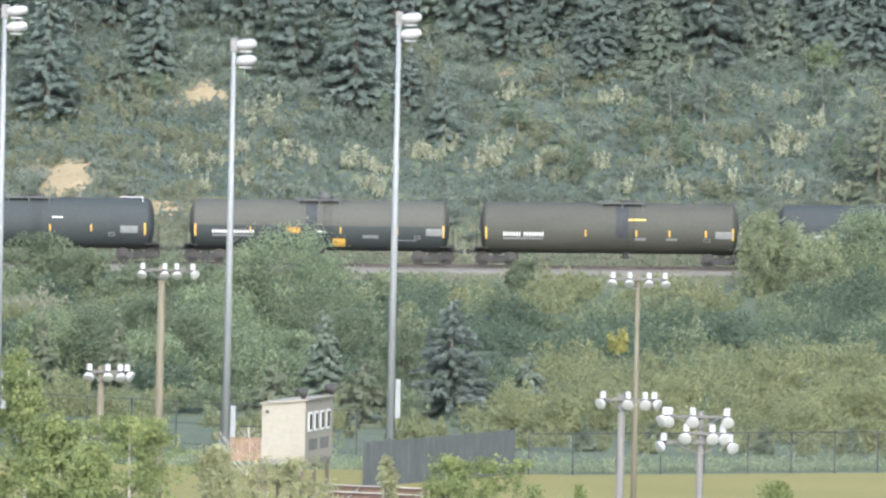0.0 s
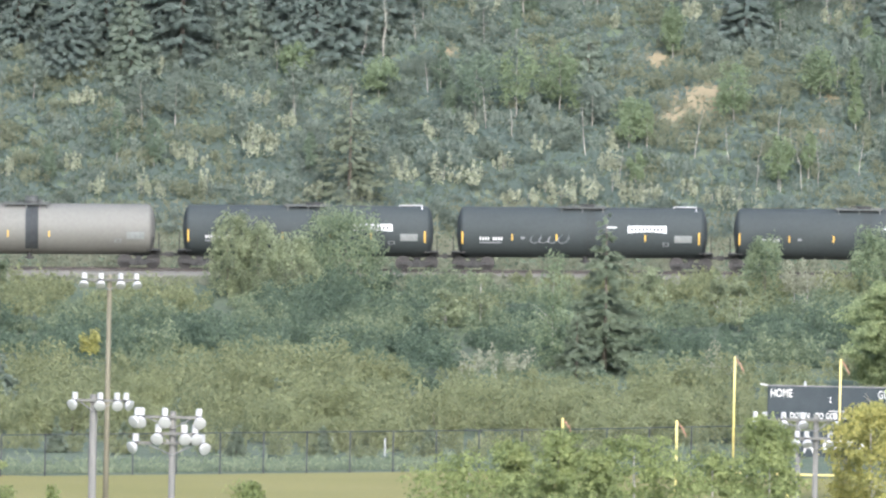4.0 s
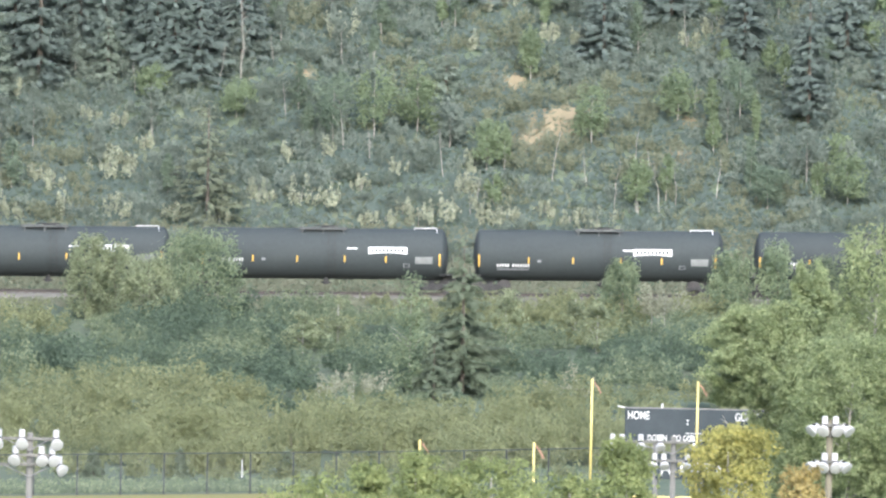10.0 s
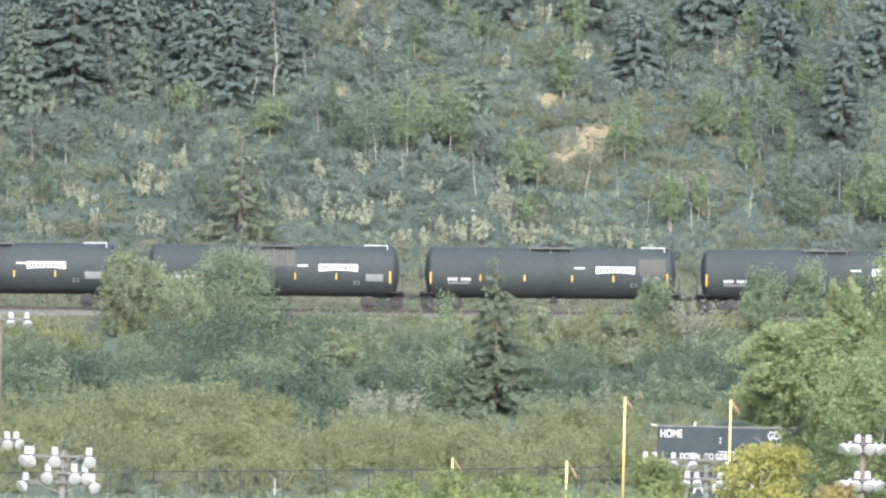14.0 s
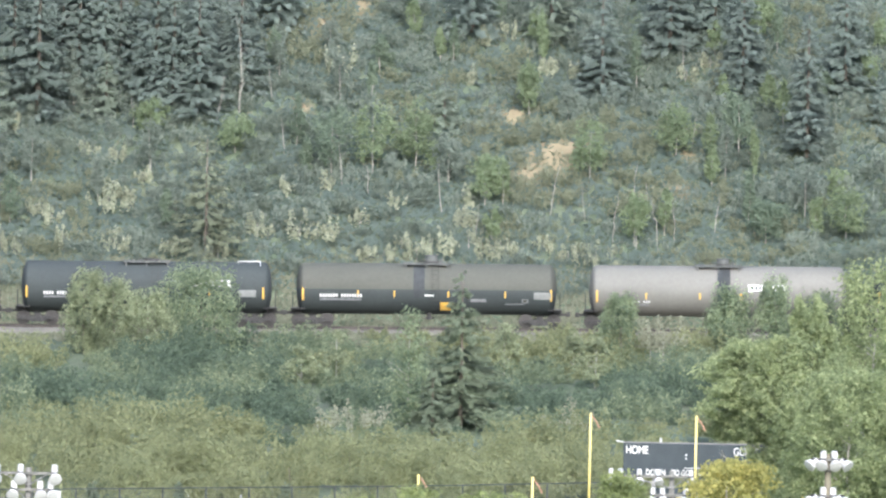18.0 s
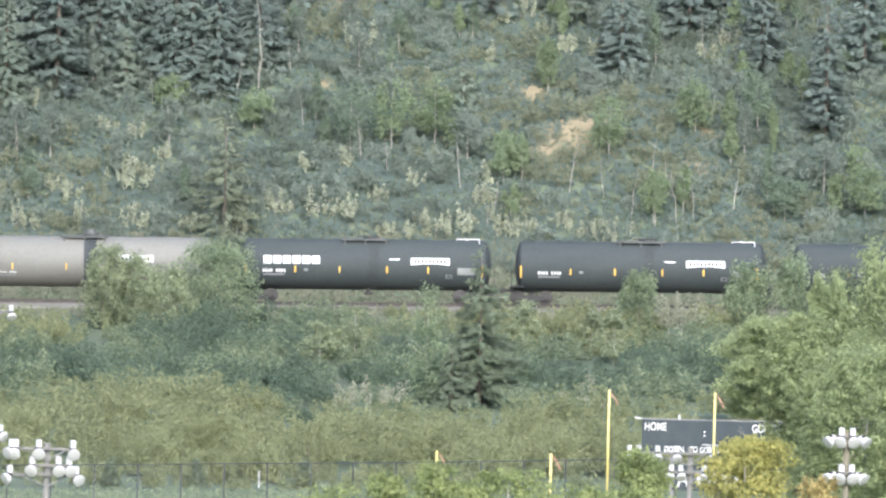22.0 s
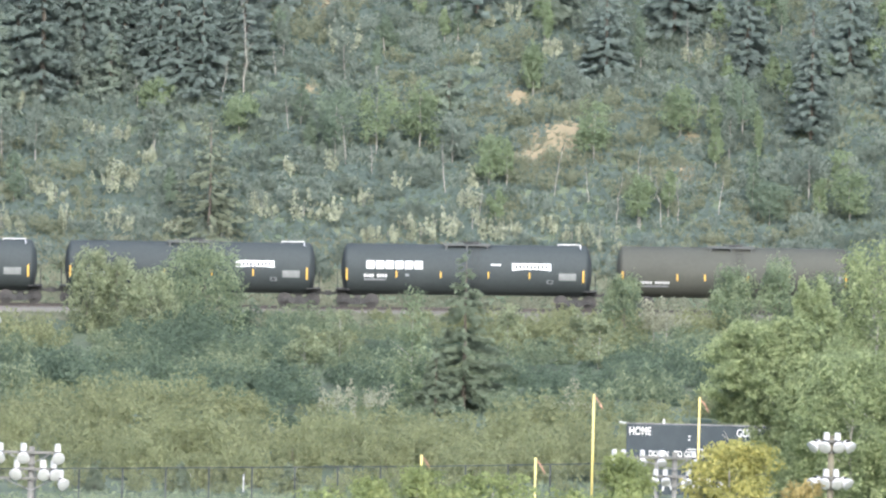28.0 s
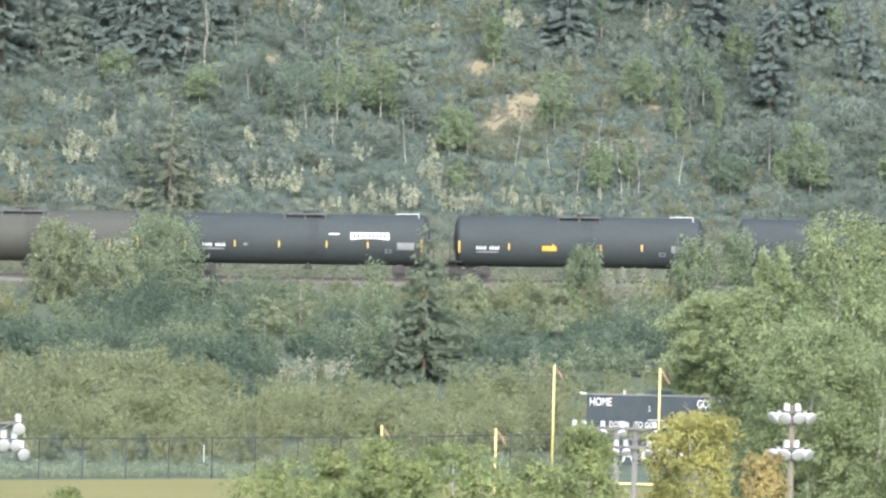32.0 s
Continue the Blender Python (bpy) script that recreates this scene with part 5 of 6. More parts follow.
def press_box():
    """Long cream hut on posts seen along its length: end wall, window wall, side deck."""
    thing = new("press_box")
    thing.matrix_basis = pose(-40.65, 1345.0, -0.15, 0, 0, -8.3)
    w, d, z0, z1 = 2.35, 8.3, 3.05, 5.95
    part("floor_beam", boxed(-w + 0.05, 0.05, z0 - 0.22, -0.05, d - 0.05, z0, bevel=0.01), IRON_LIGHT, thing)
    part("wall", boxed(-w, 0, z0 + 0.003, 0, d, z1, bevel=0.01), WALL_CREAM, thing, "cream painted hut walls")
    roof = box(bmesh.new(), -w - 0.1, -0.12, z1 + 0.003, 0.14, d + 0.12, z1 + 0.13, bevel=0.02)
    for v in roof.verts:
        v.co.z += (v.co.x + w + 0.1) * 0.1
    part("roof", roof, ROOF_CREAM, thing)
    gable = bmesh.new()
    ends = [[gable.verts.new(c) for c in ((-w, y, z1 - 0.01), (0, y, z1 - 0.01), (0, y, z1 + 0.23), (-w, y, z1 + 0.01))] for y in (0.0, d)]
    gable.faces.new(ends[0])
    gable.faces.new(ends[1][::-1])
    for i in range(4):
        gable.faces.new((ends[0][i], ends[1][i], ends[1][(i + 1) % 4], ends[0][(i + 1) % 4]))
    part("gable", gable, WALL_CREAM, thing)
    for i in range(4):
        y = 0.8 + i * 1.8
        win = part("window", boxed(0.002, y, z0 + 1.5, 0.05, y + 1.1, z0 + 2.55, bevel=0.008), MARK_WHITE, thing, "white framed window")
        part("pane", boxed(0.051, y + 0.22, z0 + 1.62, 0.062, y + 0.95, z0 + 2.43), GLASS_DARK, win)
    for i in range(9):
        if i == 4:
            continue
        y = 1.2 + i * 0.68
        part("sign_bar", boxed(0.002, y, z0 + 0.5, 0.02, y + 0.42, z0 + 1.1), SCREEN_DARK, thing)
    for y in (0.3, d * 0.5, d - 0.3):
        for x in (-w + 0.2, -0.2):
            part("post", boxed(x - 0.09, y - 0.09, 0, x + 0.09, y + 0.09, z0 - 0.22, bevel=0.01), SLEEPER_WOOD, thing)
    part("wall_lamp", boxed(-w + 0.22, -0.1, z1 - 0.42, -w + 0.4, -0.002, z1 - 0.28, bevel=0.02), IRON, thing)
    for x, y in ((-0.3, 0.4), (-0.1, 7.9)):
        part("loudspeaker", lathe([(-0.3, 0.08), (-0.16, 0.16), (0.16, 0.3), (0.28, 0.33), (0.3, 0.22)], 14), IRON, thing, "dark roof loudspeaker", at=pose(x, y, z1 + 0.72, 0, 20, 15))
        part("speaker_stand", tubed((x, y, z1 + 0.25), (x, y, z1 + 0.72), 0.03, sides=6), IRON, thing)
    deck = part("deck", boxed(-w - 1.7, 0.1, z0 - 0.1, -w - 0.003, 3.0, z0), DECK_WOOD, thing, "brown timber side deck")
    for i in range(11):
        x = -w - 1.68 + i * 0.153
        part("baluster", boxed(x, 0.1, z0, x + 0.12, 0.13, z0 + 1.05), DECK_WOOD, deck)
    part("handrail", boxed(-w - 1.72, 0.06, z0 + 1.053, -w - 0.003, 0.17, z0 + 1.13), DECK_WOOD, deck)
    for x in (-w - 1.6, -w - 0.15):
        part("deck_post", boxed(x - 0.06, 0.15, 0, x + 0.06, 0.27, z0 - 0.1), SLEEPER_WOOD, deck)
    tagged(thing, "long cream press box hut on posts with white windows", "press box")


press_box()


def bleachers():
    thing = new("bleachers")
    thing.matrix_basis = pose(-38.6, 1331.0, 0.0, 0, 0, -30)
    for i in range(6):
        y, z = i * 0.75, 0.35 + i * 0.33
        part("seat_plank", boxed(-3.2, y, z, 3.2, y + 0.28, z + 0.05, bevel=0.008), BENCH_PALE, thing)
        part("riser", boxed(-3.2, y + 0.3, z - 0.28, 3.2, y + 0.34, z + 0.01), BENCH_RED, thing)
        part("foot_plank", boxed(-3.2, y + 0.36, z - 0.05, 3.2, y + 0.7, z - 0.01), BENCH_PALE, thing)
    for x in (-3.0, -1.0, 1.0, 3.0):
        part("frame", tubed((x, 0, 0), (x, 4.2, 2.0), 0.05, sides=6), IRON_LIGHT, thing)
        part("leg", tubed((x, 4.2, 0), (x, 4.2, 2.0), 0.05, sides=6), IRON_LIGHT, thing)
    tagged(thing, "stepped bleachers with pale planks and red risers", "bleachers")


bleachers()


# ---- the train ----
TANK_R, TANK_Z, WHEEL_R = 1.6, 2.42, 0.44
MESHES = {}


def shared(key, build, mat):
    """One mesh for all alike pieces."""
    if key not in MESHES:
        bm = build()
        mesh = bpy.data.meshes.new(key[0])
        bm.to_mesh(mesh)
        bm.free()
        mesh.materials.append(mat)
        MESHES[key] = mesh
    return MESHES[key]


def on_shell(x0, x1, z0, z1, lift=0.01, curve=0.0):
    """A plate bent to the tank's side that faces the field; curve raises the middle of its lower edge."""
    bm = bmesh.new()
    nx, nz = (12 if curve else 2), max(2, math.ceil((z1 - z0) / 0.1))
    grid = []
    for i in range(nx + 1):
        f = i / nx
        low = z0 + curve * 4 * f * (1 - f)
        col = []
        for j in range(nz + 1):
            z = low + (z1 - low) * j / nz
            y = -math.sqrt(max(0.0, (TANK_R + lift) ** 2 - (z - TANK_Z) ** 2))
            col.append(bm.verts.new((x0 + (x1 - x0) * f, y, z)))
        grid.append(col)
    for i in range(nx):
        for j in range(nz):
            bm.faces.new((grid[i][j], grid[i + 1][j], grid[i + 1][j + 1], grid[i][j + 1]))
    return bm


def tank_shell(length, shaded_half):
    h = length / 2
    profile = [(-h + 0.46 * (1 - math.sqrt(1 - (r / TANK_R) ** 2)), r) for r in (0.02, 0.6, 1.0, 1.28, 1.46, 1.56, TANK_R)]
    profile += [(-a, r) for a, r in reversed(profile[:7])]
    bm = lathe(profile, 72)
    bmesh.ops.translate(bm, verts=bm.verts, vec=(0, 0, TANK_Z))
    # faces below mid-height get a darker colour for the dark ground they mirror
    if shaded_half:
        for f in bm.faces:
            f.material_index = 1 if f.calc_center_median().z < 2.42 else 0
    return bm


def side_frame():
    """Cast truck side: arched beam with two pedestals, 0.14 thick."""
    bm = bmesh.new()
    outline = [(-1.14, 0.34), (-1.14, 0.5), (-0.95, 0.53), (-0.5, 0.55), (0.5, 0.55), (0.95, 0.53), (1.14, 0.5), (1.14, 0.34), (1.02, 0.32), (0.98, 0.4), (0.78, 0.4), (0.62, 0.34), (0.38, 0.18), (-0.38, 0.18), (-0.62, 0.34), (-0.78, 0.4), (-0.98, 0.4), (-1.02, 0.32)]
    front = [bm.verts.new((x, -0.07, z)) for x, z in outline]
    back = [bm.verts.new((x, 0.07, z)) for x, z in outline]
    n = len(outline)
    bm.faces.new(front)
    bm.faces.new(back[::-1])
    for i in range(n):
        bm.faces.new((front[i], back[i], back[(i + 1) % n], front[(i + 1) % n]))
    bmesh.ops.recalc_face_normals(bm, faces=bm.faces)
    return bm


def wheelset():
    bm = bmesh.new()
    tube(bm, (0, -1.0, 0), (0, 1.0, 0), 0.08, sides=10)
    for s in (-1, 1):
        for y0, y1, r0, r1 in ((0.68, 0.72, 0.465, 0.465), (0.72, 0.82, WHEEL_R, WHEEL_R - 0.008)):
            tube(bm, (0, s * y0, 0), (0, s * y1, 0), r0, r1, 22)
        tube(bm, (0, s * 0.825, 0), (0, s * 0.86, 0), 0.15, 0.12, 12)
        for k in range(3):
            a = 2.094 * k
            box(bm, math.cos(a) * 0.25 - 0.05, s * 0.84 - 0.01, math.sin(a) * 0.25 - 0.05, math.cos(a) * 0.25 + 0.05, s * 0.84 + 0.01, math.sin(a) * 0.25 + 0.05)
    return bm


WHEELSETS = []


def bogie(car, x):
    truck = part("bogie", shared(("bogie",), lambda: box(boxed(-0.2, -0.9, 0.42, 0.2, 0.9, 0.72, bevel=0.03), -0.3, -0.3, 0.72, 0.3, 0.3, 0.86), IRON), None, car, at=pose(x, 0, 0))
    for y in (-1.02, 1.02):
        part("side_frame", shared(("side_frame",), side_frame, IRON), None, truck, at=pose(0, y, 0))
    for wx in (-0.89, 0.89):
        ws = part("wheelset", shared(("wheelset",), wheelset, WHEEL_STEEL), None, truck, at=pose(wx, 0, WHEEL_R))
        WHEELSETS.append((ws, wx))
        part("bearing_cap", shared(("bearing_cap",), lambda: tubed((0, -0.06, 0), (0, 0.06, 0), 0.12, 0.1, 12), IRON), None, truck, at=pose(wx, -1.12, WHEEL_R))
    for k in (-1, 0, 1):
        part("spring", shared(("spring",), lambda: tubed((0, 0, 0.24), (0, 0, 0.44), 0.07, sides=8), IRON), None, truck, at=pose(k * 0.16, -1.08, 0))


def plate(car, name, mat, x0, x1, z0, z1, label="", lift=0.01, curve=0.0):
    return part(name, shared((name, round(x0, 3), round(x1, 3), z0, z1, lift, curve, mat.name), lambda: on_shell(x0, x1, z0, z1, lift, curve), mat), None, car, label)


def tank_car(length, paint, marks, tall, banner=None, blocks=None, letters=(), placards=(), panel=None, stain=None, top_rail=True, housing=0.5, dome=0.0, scribble=False, lower=None, label=""):
    """A tank car; places are metres from its front end, which leads to the left."""
    car = new("tank_car")
    h = length / 2
    key = ("tank_shell", length, paint.name)
    shell_mesh = shared(key, lambda: tank_shell(length, lower is not None), paint)
    if lower and len(shell_mesh.materials) < 2:
        shell_mesh.materials.append(lower)
    smooth(part("tank_shell", shell_mesh, None, car))
    for s in (-1, 1):
        bogie(car, s * (h - 1.05))
        part("stub_sill", shared(("stub_sill", s, length), lambda: boxed(min(s * (h - 2.3), s * (h + 0.35)), -0.25, 0.78, max(s * (h - 2.3), s * (h + 0.35)), 0.25, 1.12, bevel=0.02), IRON), None, car)
        part("saddle", shared(("saddle", s, length), lambda: boxed(s * (h - 1.05) - 0.45, -0.6, 0.88, s * (h - 1.05) + 0.45, 0.6, 1.3, bevel=0.05), TANK_BLACK), None, car)
        part("coupler", shared(("coupler", s, length), lambda: box(boxed(min(s * (h + 0.3), s * (h + 0.8)), -0.08, 0.78, max(s * (h + 0.3), s * (h + 0.8)), 0.08, 0.95), s * (h + 0.74) - 0.13, -0.16, 0.72, s * (h + 0.74) + 0.13, 0.16, 1.02, bevel=0.03), IRON), None, car)
        part("end_platform", shared(("end_platform", s, length), lambda: boxed(min(s * (h - 0.55), s * (h + 0.3)), -1.45, 1.12, max(s * (h - 0.55), s * (h + 0.3)), 1.45, 1.18), IRON), None, car)
        rail = bmesh.new()
        for y in (-1.4, 1.4):
            tube(rail, (s * (h + 0.22), y, 1.18), (s * (h + 0.22), y, 2.2), 0.022, sides=6)
        tube(rail, (s * (h + 0.22), -1.4, 2.2), (s * (h + 0.22), 1.4, 2.2), 0.022, sides=6)
        if ("end_rail", s, length) in MESHES:
            rail.free()
        part("end_rail", shared(("end_rail", s, length), lambda: rail, IRON), None, car)
        part("end_ladder", shared(("end_ladder", s, length), lambda: end_ladder(s * (h - 0.12)), IRON), None, car)
    part("side_sill", shared(("side_sill", length), lambda: boxed(-h + 1.9, -0.3, 0.86, h - 1.9, 0.3, 0.98), IRON), None, car)
    # top works
    hx = length * housing - h
    part("walkway", shared(("walkway",), walkway, IRON_MID), None, car, at=pose(hx, 0, TANK_Z + TANK_R))
    part("manway_housing", shared(("manway_housing",), lambda: tube(tubed((0, 0, -0.1), (0, 0, 0.13), 0.45, sides=18), (0, 0, 0.13), (0, 0, 0.17), 0.38, 0.3, 18), IRON), None, car, at=pose(hx + 0.3, 0, TANK_Z + TANK_R))
    if dome:
        part("fitting_cover", shared(("fitting_cover", dome), lambda: tube(tube(tubed((0, 0, 0.1), (0, 0, dome), 0.4, sides=18), (0, 0, dome), (0, 0, dome + 0.05), 0.44, 0.4, 18), (0.62, 0, -0.02), (0.62, 0, dome * 0.6), 0.1, 0.09, 10), IRON_MID), None, car, "grey round cover over the top fittings", at=pose(hx + 0.3, 0, TANK_Z + TANK_R))
    for y in (-0.6, 0.6):
        part("safety_rail", shared(("safety_rail",), safety_rail, IRON), None, car, at=pose(hx, y, TANK_Z + TANK_R))
    ladder(car, hx + 0.55)
    part("bottom_valve", shared(("bottom_valve",), lambda: tube(tubed((0, 0, 0.5), (0, 0, 0.98), 0.16, sides=10), (-0.3, 0, 0.62), (0.3, 0, 0.62), 0.06, sides=6), IRON), None, car, at=pose(hx + 0.2, -0.5, 0))
    if top_rail:
        part("grab_rail", shared(("grab_rail",), grab_rail, MARK_WHITE), None, car, "white grab rail on the tank top", at=pose(h - 1.45, 0, 0))
    # markings
    for x in marks:
        plate(car, "reflector", MARK_YELLOW, x - h - 0.045, x - h + 0.045, 1.93, 2.34, "yellow reflective strip")
    for x in tall:
        plate(car, "reflector", MARK_YELLOW, x - h - 0.052, x - h + 0.052, 1.72, 2.48, "tall yellow reflective strip")
    for x0, x1, z0, z1 in letters:
        n = max(4, round((x1 - x0) / 0.165))
        step = (x1 - x0) / n
        for i in range(n):
            if i == n * 4 // 9:
                continue
            plate(car, "letter_bar", MARK_WHITE, x0 + i * step - h, x0 + (i + 0.6) * step - h, z0 - 0.04, z1 - 0.08)
        plate(car, "line_bar", MARK_GREY, x0 - h, x1 - h - 0.1, z0 - 0.24, z0 - 0.13)
    if banner:
        plate(car, "banner", MARK_WHITE, banner - h, banner + 2.45 - h, 2.44, 2.9, "white banner panel with an arched lower edge", curve=0.09)
        for i in range(9):
            plate(car, "banner_bar", TANK_BLACK, banner - h + 0.2 + i * 0.235, banner - h + 0.34 + i * 0.235, 2.58, 2.8, lift=0.02)
    if blocks:
        for i in range(6):
            plate(car, "logo_block", MARK_WHITE, blocks + i * 0.61 - h, blocks + i * 0.61 + 0.5 - h, 2.48, 2.98, "white logo block")
    for x0, x1, z0, z1, mat in placards:
        plate(car, "placard", mat, x0 - h, x1 - h, z0, z1)
    if panel:
        plate(car, "data_panel", PANEL_PALE, panel - h, panel + 1.1 - h, 1.85, 2.3, "grey data panel", lift=0.02)
        plate(car, "test_square", MARK_GREY, panel - 0.75 - h, panel - 0.35 - h, 1.62, 1.86)
        plate(car, "test_inner", paint, panel - 0.69 - h, panel - 0.41 - h, 1.67, 1.81, lift=0.02)
    if stain:
        plate(car, "spill_stain", TANK_STAIN, stain[0] - h, stain[1] - h, stain[2], 3.98, "dark residue stain below the manway", lift=0.006)
    if scribble:
        for cx in (0.0, 0.55, 1.1, 1.75):
            bm = bmesh.new()
            for i in range(14):
                a0, a1 = 6.283 * i / 14, 6.283 * (i + 1) / 14
                pts = [(5.0 + cx + 0.34 * math.cos(a) - h, -(TANK_R - 0.03), 2.05 + 0.26 * math.sin(a) + 0.1 * math.cos(a)) for a in (a0, a1)]
                tube(bm, pts[0], pts[1], 0.025, sides=4)
            part("paint_scrawl", bm, MARK_GREY, car, "looping pale paint scrawl")
    return tagged(car, label, "tank car", "tank cars of the train")


def end_ladder(x):
    bm = bmesh.new()
    for y in (-1.48, -1.1):
        tube(bm, (x, y, 1.1), (x, y, 2.0), 0.02, sides=5)
    for k in range(3):
        tube(bm, (x, -1.48, 1.25 + 0.3 * k), (x, -1.1, 1.25 + 0.3 * k), 0.018, sides=5)
    return bm


def walkway():
    bm = boxed(-1.5, -0.95, -0.06, 1.5, 0.95, -0.01)
    for y in (-0.95, 0.95):
        tube(bm, (-1.5, y, 0.03), (1.5, y, 0.03), 0.03, sides=6)
    for x in (-1.3, 0, 1.3):
        box(bm, x - 0.04, -0.95, -0.4, x + 0.04, -0.85, -0.06)
        box(bm, x - 0.04, 0.85, -0.4, x + 0.04, 0.95, -0.06)
    return bm


def safety_rail():
    bm = bmesh.new()
    for x in (-0.5, 0.9):
        tube(bm, (x, 0, 0), (x, 0, 0.16), 0.018, sides=5)
    tube(bm, (-0.5, 0, 0.16), (0.9, 0, 0.16), 0.018, sides=5)
    return bm


def ladder(car, x):
    """Curved side ladder: two stiles and the rungs between them."""
    frame_mesh = shared(("side_ladder",), ladder_stile, IRON)
    side = part("side_ladder", frame_mesh, None, car, at=pose(x - 0.2, 0, 0))
    part("stile", frame_mesh, None, side, at=pose(0.4, 0, 0))
    rung = shared(("rung",), lambda: tubed((0, 0, 0), (0.4, 0, 0), 0.011, sides=5), IRON)
    for y, z in ladder_steps():
        part("rung", rung, None, side, at=pose(0, y, z))


def ladder_steps():
    out = []
    for k in range(13):
        a = math.radians(-58 + 11.5 * k)
        out.append((-(TANK_R + 0.09) * math.cos(a), TANK_Z + (TANK_R + 0.09) * math.sin(a)))
    return out


def ladder_stile():
    """One bent bar that follows the tank's side."""
    bm = bmesh.new()
    rings = []
    for y, z in ladder_steps():
        out = Vector((0, y, z - TANK_Z)).normalized() * 0.014
        rings.append([bm.verts.new((dx, y + out.y * s, z + out.z * s)) for dx, s in ((-0.014, -1), (0.014, -1), (0.014, 1), (-0.014, 1))])
    for r0, r1 in zip(rings, rings[1:]):
        for i in range(4):
            bm.faces.new((r0[i], r0[(i + 1) % 4], r1[(i + 1) % 4], r1[i]))
    bm.faces.new(rings[0])
    bm.faces.new(rings[-1][::-1])
    bmesh.ops.recalc_face_normals(bm, faces=bm.faces)
    return bm


def grab_rail():
    bm = bmesh.new()
    z = TANK_Z + TANK_R
    for x in (-0.7, 0.0, 0.7):
        tube(bm, (x, -0.3, z - 0.08), (x, -0.3, z + 0.06), 0.025, sides=5)
    tube(bm, (-0.72, -0.3, z + 0.06), (0.72, -0.3, z + 0.06), 0.03, sides=6)
    tube(bm, (0.7, -0.3, z + 0.06), (0.72, -0.75, z - 0.2), 0.03, sides=6)
    tube(bm, (0.72, -0.75, z - 0.2), (0.72, -1.05, z - 0.5), 0.03, sides=6)
    return bm


MARKS = (3.5, 6.3, 9.3, 11.9)
STENCIL = (9.45, 10.1, 2.76, 2.84, MARK_WHITE)
TICK = (4.05, 4.3, 2.02, 2.18, MARK_GREY)
PLAIN = dict(length=15.85, paint=TANK_BLACK, marks=MARKS, tall=(0.36, 15.3), letters=((1.45, 2.95, 1.98, 2.22),), placards=(STENCIL, TICK), panel=13.75,
             banner=10.8, label="black tank car with a white banner panel and yellow strips")
BROWN = dict(length=16.35, paint=TANK_BROWN, marks=(6.7, 9.9, 12.0, 14.3), tall=(0.42, 16.0), letters=((1.5, 4.1, 1.95, 2.25),), panel=14.9, top_rail=False,
             stain=(8.6, 9.4, 1.8), placards=((9.4, 10.5, 2.95, 3.05, MARK_YELLOW), (9.8, 10.5, 1.7, 1.85, MARK_GREY), (11.8, 12.5, 1.7, 1.85, MARK_GREY)), housing=0.55,
             label="brown-grey weathered tank car with yellow strips")
# lower: black that paints in the tank's shaded, ground-mirroring half
SLATE = dict(length=16.45, paint=TANK_SLATE, lower=TANK_BLACK, dome=0.5, marks=(3.9, 6.2, 9.6, 13.2), tall=(0.42, 16.1), letters=((1.5, 4.2, 1.95, 2.2),), top_rail=False, panel=15.0,
             placards=((9.1, 9.9, 1.1, 1.62, MARK_YELLOW), (8.1, 8.7, 2.0, 2.1, MARK_WHITE), (11.0, 12.0, 1.65, 1.85, MARK_GREY), (13.2, 14.4, 1.5, 1.58, MARK_GREY)),
             stain=(7.4, 8.1, 1.9), label="slate grey tank car with shade painted on its lower half and yellow placard")
PALE = dict(length=16.3, paint=TANK_GREY, dome=0.42, marks=(3.6, 7.0, 9.6), tall=(0.5,), letters=((2.8, 3.9, 1.75, 1.9),), stain=(8.1, 8.9, 1.2), top_rail=False, panel=14.5,
            label="pale grey tank car with a dark stain below its manway")


def styled(base, **changes):
    return {**base, **changes}


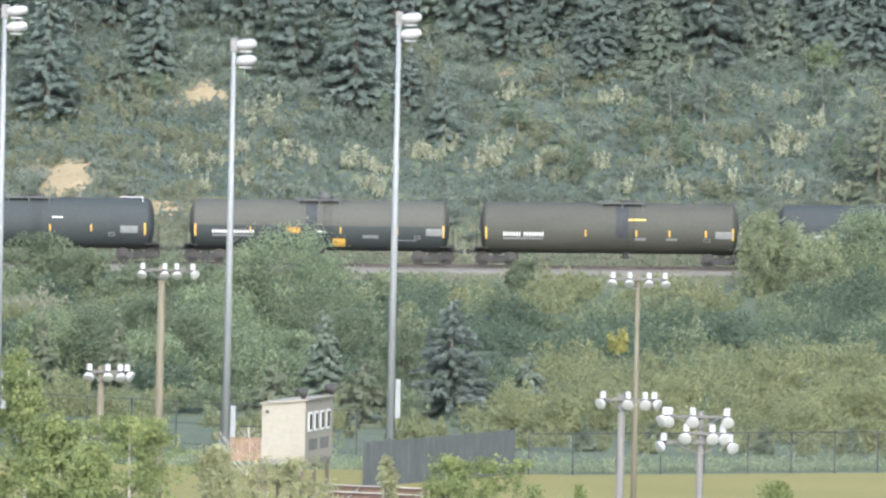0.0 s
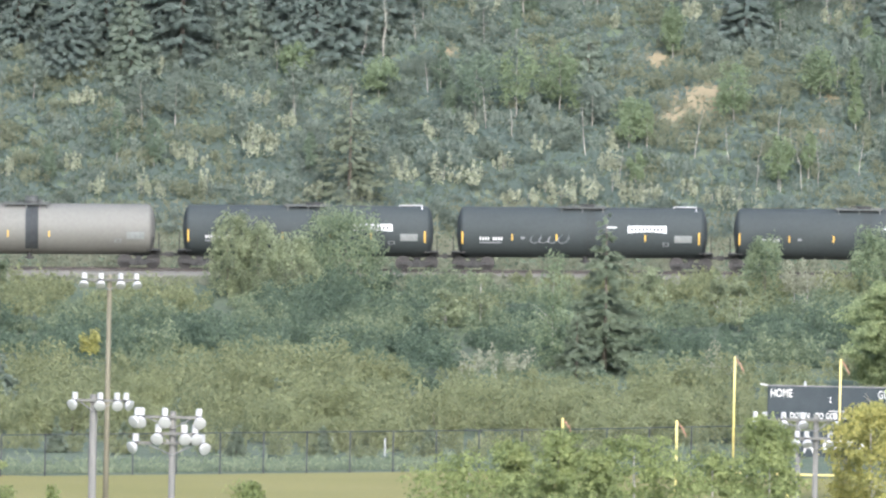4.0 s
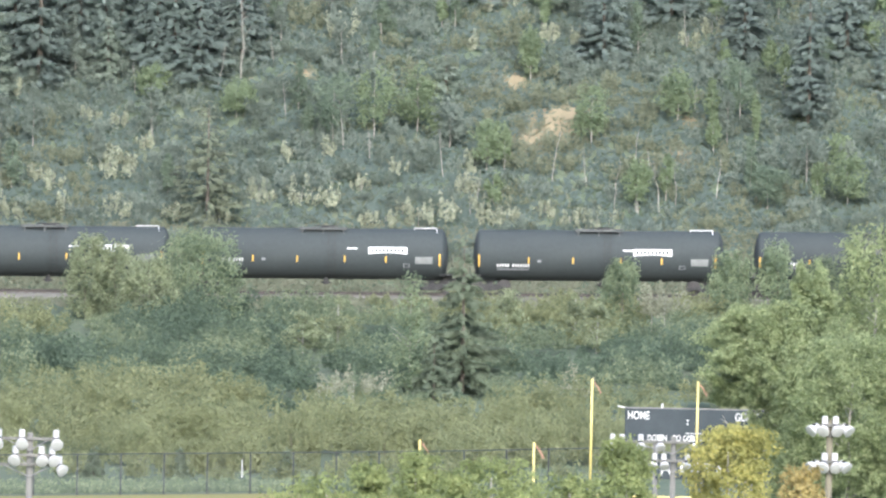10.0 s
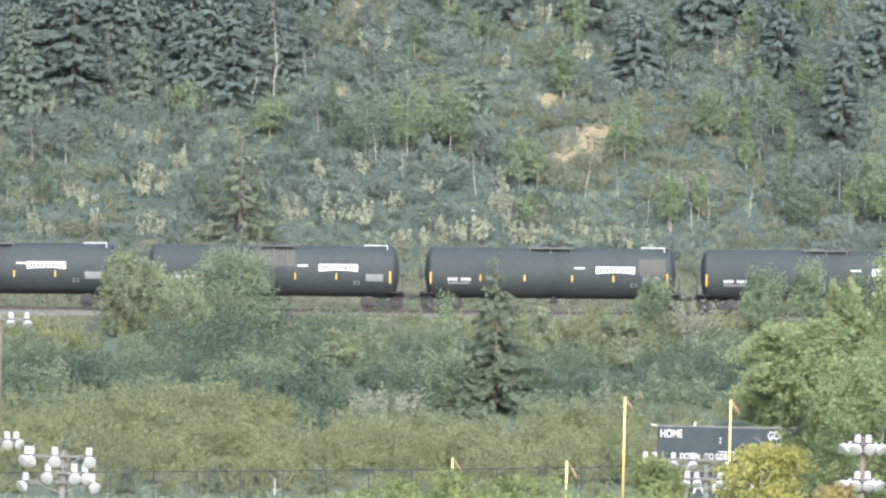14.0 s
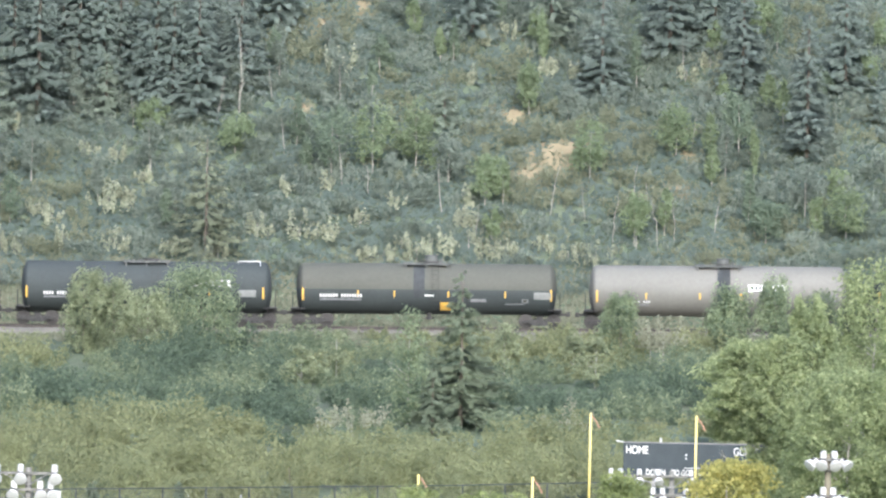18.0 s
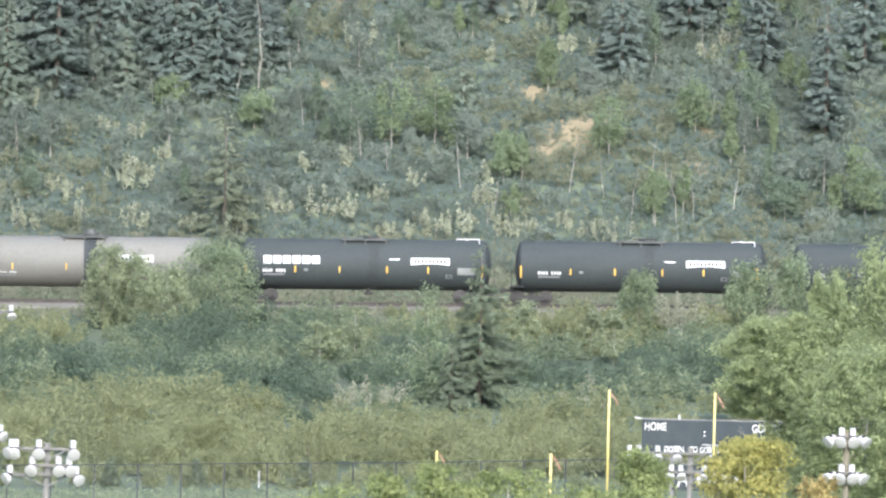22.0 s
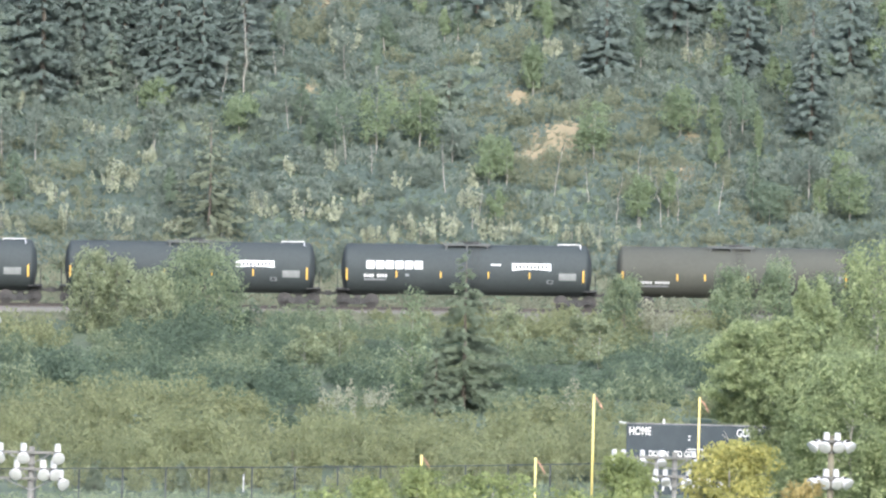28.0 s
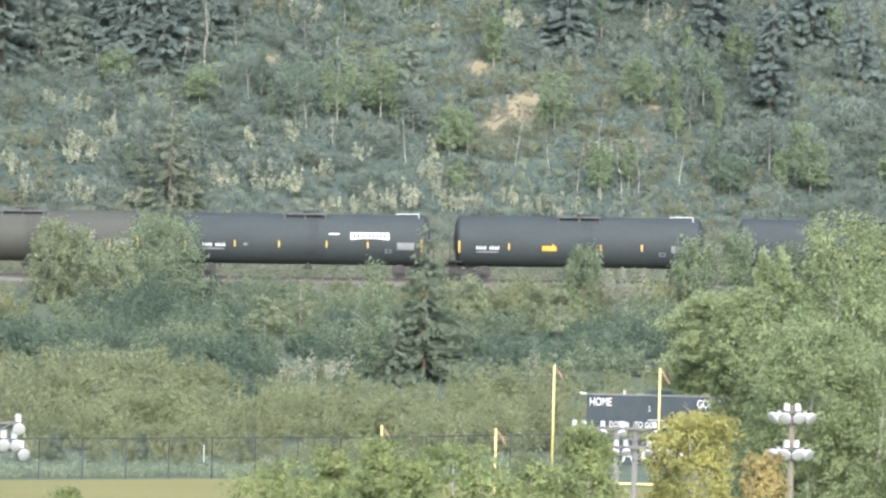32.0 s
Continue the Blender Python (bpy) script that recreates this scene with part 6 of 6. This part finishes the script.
# left end of each tank at the start of the clip, metres along the track, and its kind
CARS = [
    (-1297, styled(PLAIN, banner=None, label="black tank car with yellow strips")),
    (-791, styled(SLATE, placards=SLATE["placards"] + ((6.3, 7.05, 1.98, 2.3, MARK_ORANGE),))),
    (-276, BROWN),
    (251, styled(PLAIN, banner=None, marks=(3.5, 5.4, 7.6, 10.2, 13.0), letters=((1.2, 3.0, 2.0, 2.25),), label="black tank car with yellow strips and a pale top rail")),
    (742, PALE),
    (1247, PLAIN),
    (1732, styled(PLAIN, scribble=True, label="black tank car with a white banner and paint scrawl")),
    (2222, PLAIN),
    (2713, PLAIN),
    (3205, PLAIN),
    (3693, styled(PLAIN, banner=10.1, letters=((1.5, 3.6, 1.75, 1.98),))),
    (4190, styled(PLAIN, placards=(STENCIL, TICK, (6.6, 9.3, 2.75, 3.75, TANK_SLATE)), label="black tank car with a grey repainted patch and white banner")),
    (4680, styled(PLAIN, placards=(STENCIL, TICK, (13.5, 15.2, 2.35, 3.4, TANK_SLATE)))),
    (5168, PLAIN),
    (5655, SLATE),
    (6173, styled(PALE, banner=10.05, label="pale grey tank car with a white banner panel")),
    (6676, styled(PLAIN, blocks=1.5, label="black tank car with white logo blocks and banner")),
    (7163, PLAIN),
    (7654, PLAIN),
    (8147, PLAIN),
    (8636, styled(PLAIN, blocks=1.6, label="black tank car with white logo blocks and banner")),
    (9123, styled(BROWN, length=14.75, marks=(3.85, 5.6, 8.3, 10.9, 12.75), tall=(0.4, 14.5), letters=((1.5, 3.4, 1.75, 1.95),), panel=13.1, housing=0.49, stain=None, placards=(), label="brown-grey weathered tank car with yellow strips")),
    (9603, PLAIN),
    (10088, styled(PLAIN, banner=None, placards=((5.6, 6.5, 1.9, 2.2, MARK_ORANGE),), label="black tank car with an orange placard")),
    (10588, styled(PLAIN, banner=None, label="black tank car with yellow strips")),
]
TRAIN = []
for start, style in CARS:
    TRAIN.append(((start - 784) / 28.006 + style["length"] / 2, tank_car(**style)))


# ---- what moves: the train rolls to the left, its wheels turn ----
def travel(t):
    s = t / 32.0
    return 317.77 * s + 0.417 * s ** 2 + 14.302 * s ** 3 - 5.533 * s ** 4


def motions():
    climb = math.degrees(math.atan(GRADE))
    for x, car in TRAIN:
        walk(car, [(t, pose(x - travel(t), RAIL_Y, RAIL_Z + GRADE * (x - travel(t)), 0, -climb, 0)) for t in range(0, 33, 2)])
    steps = [k / 15 for k in range(481)]
    for ws, wx in WHEELSETS:
        walk(ws, [(t, pose(wx, 0, WHEEL_R) @ Matrix.Rotation(-travel(t) / WHEEL_R, 4, "Y")) for t in steps])


motions()
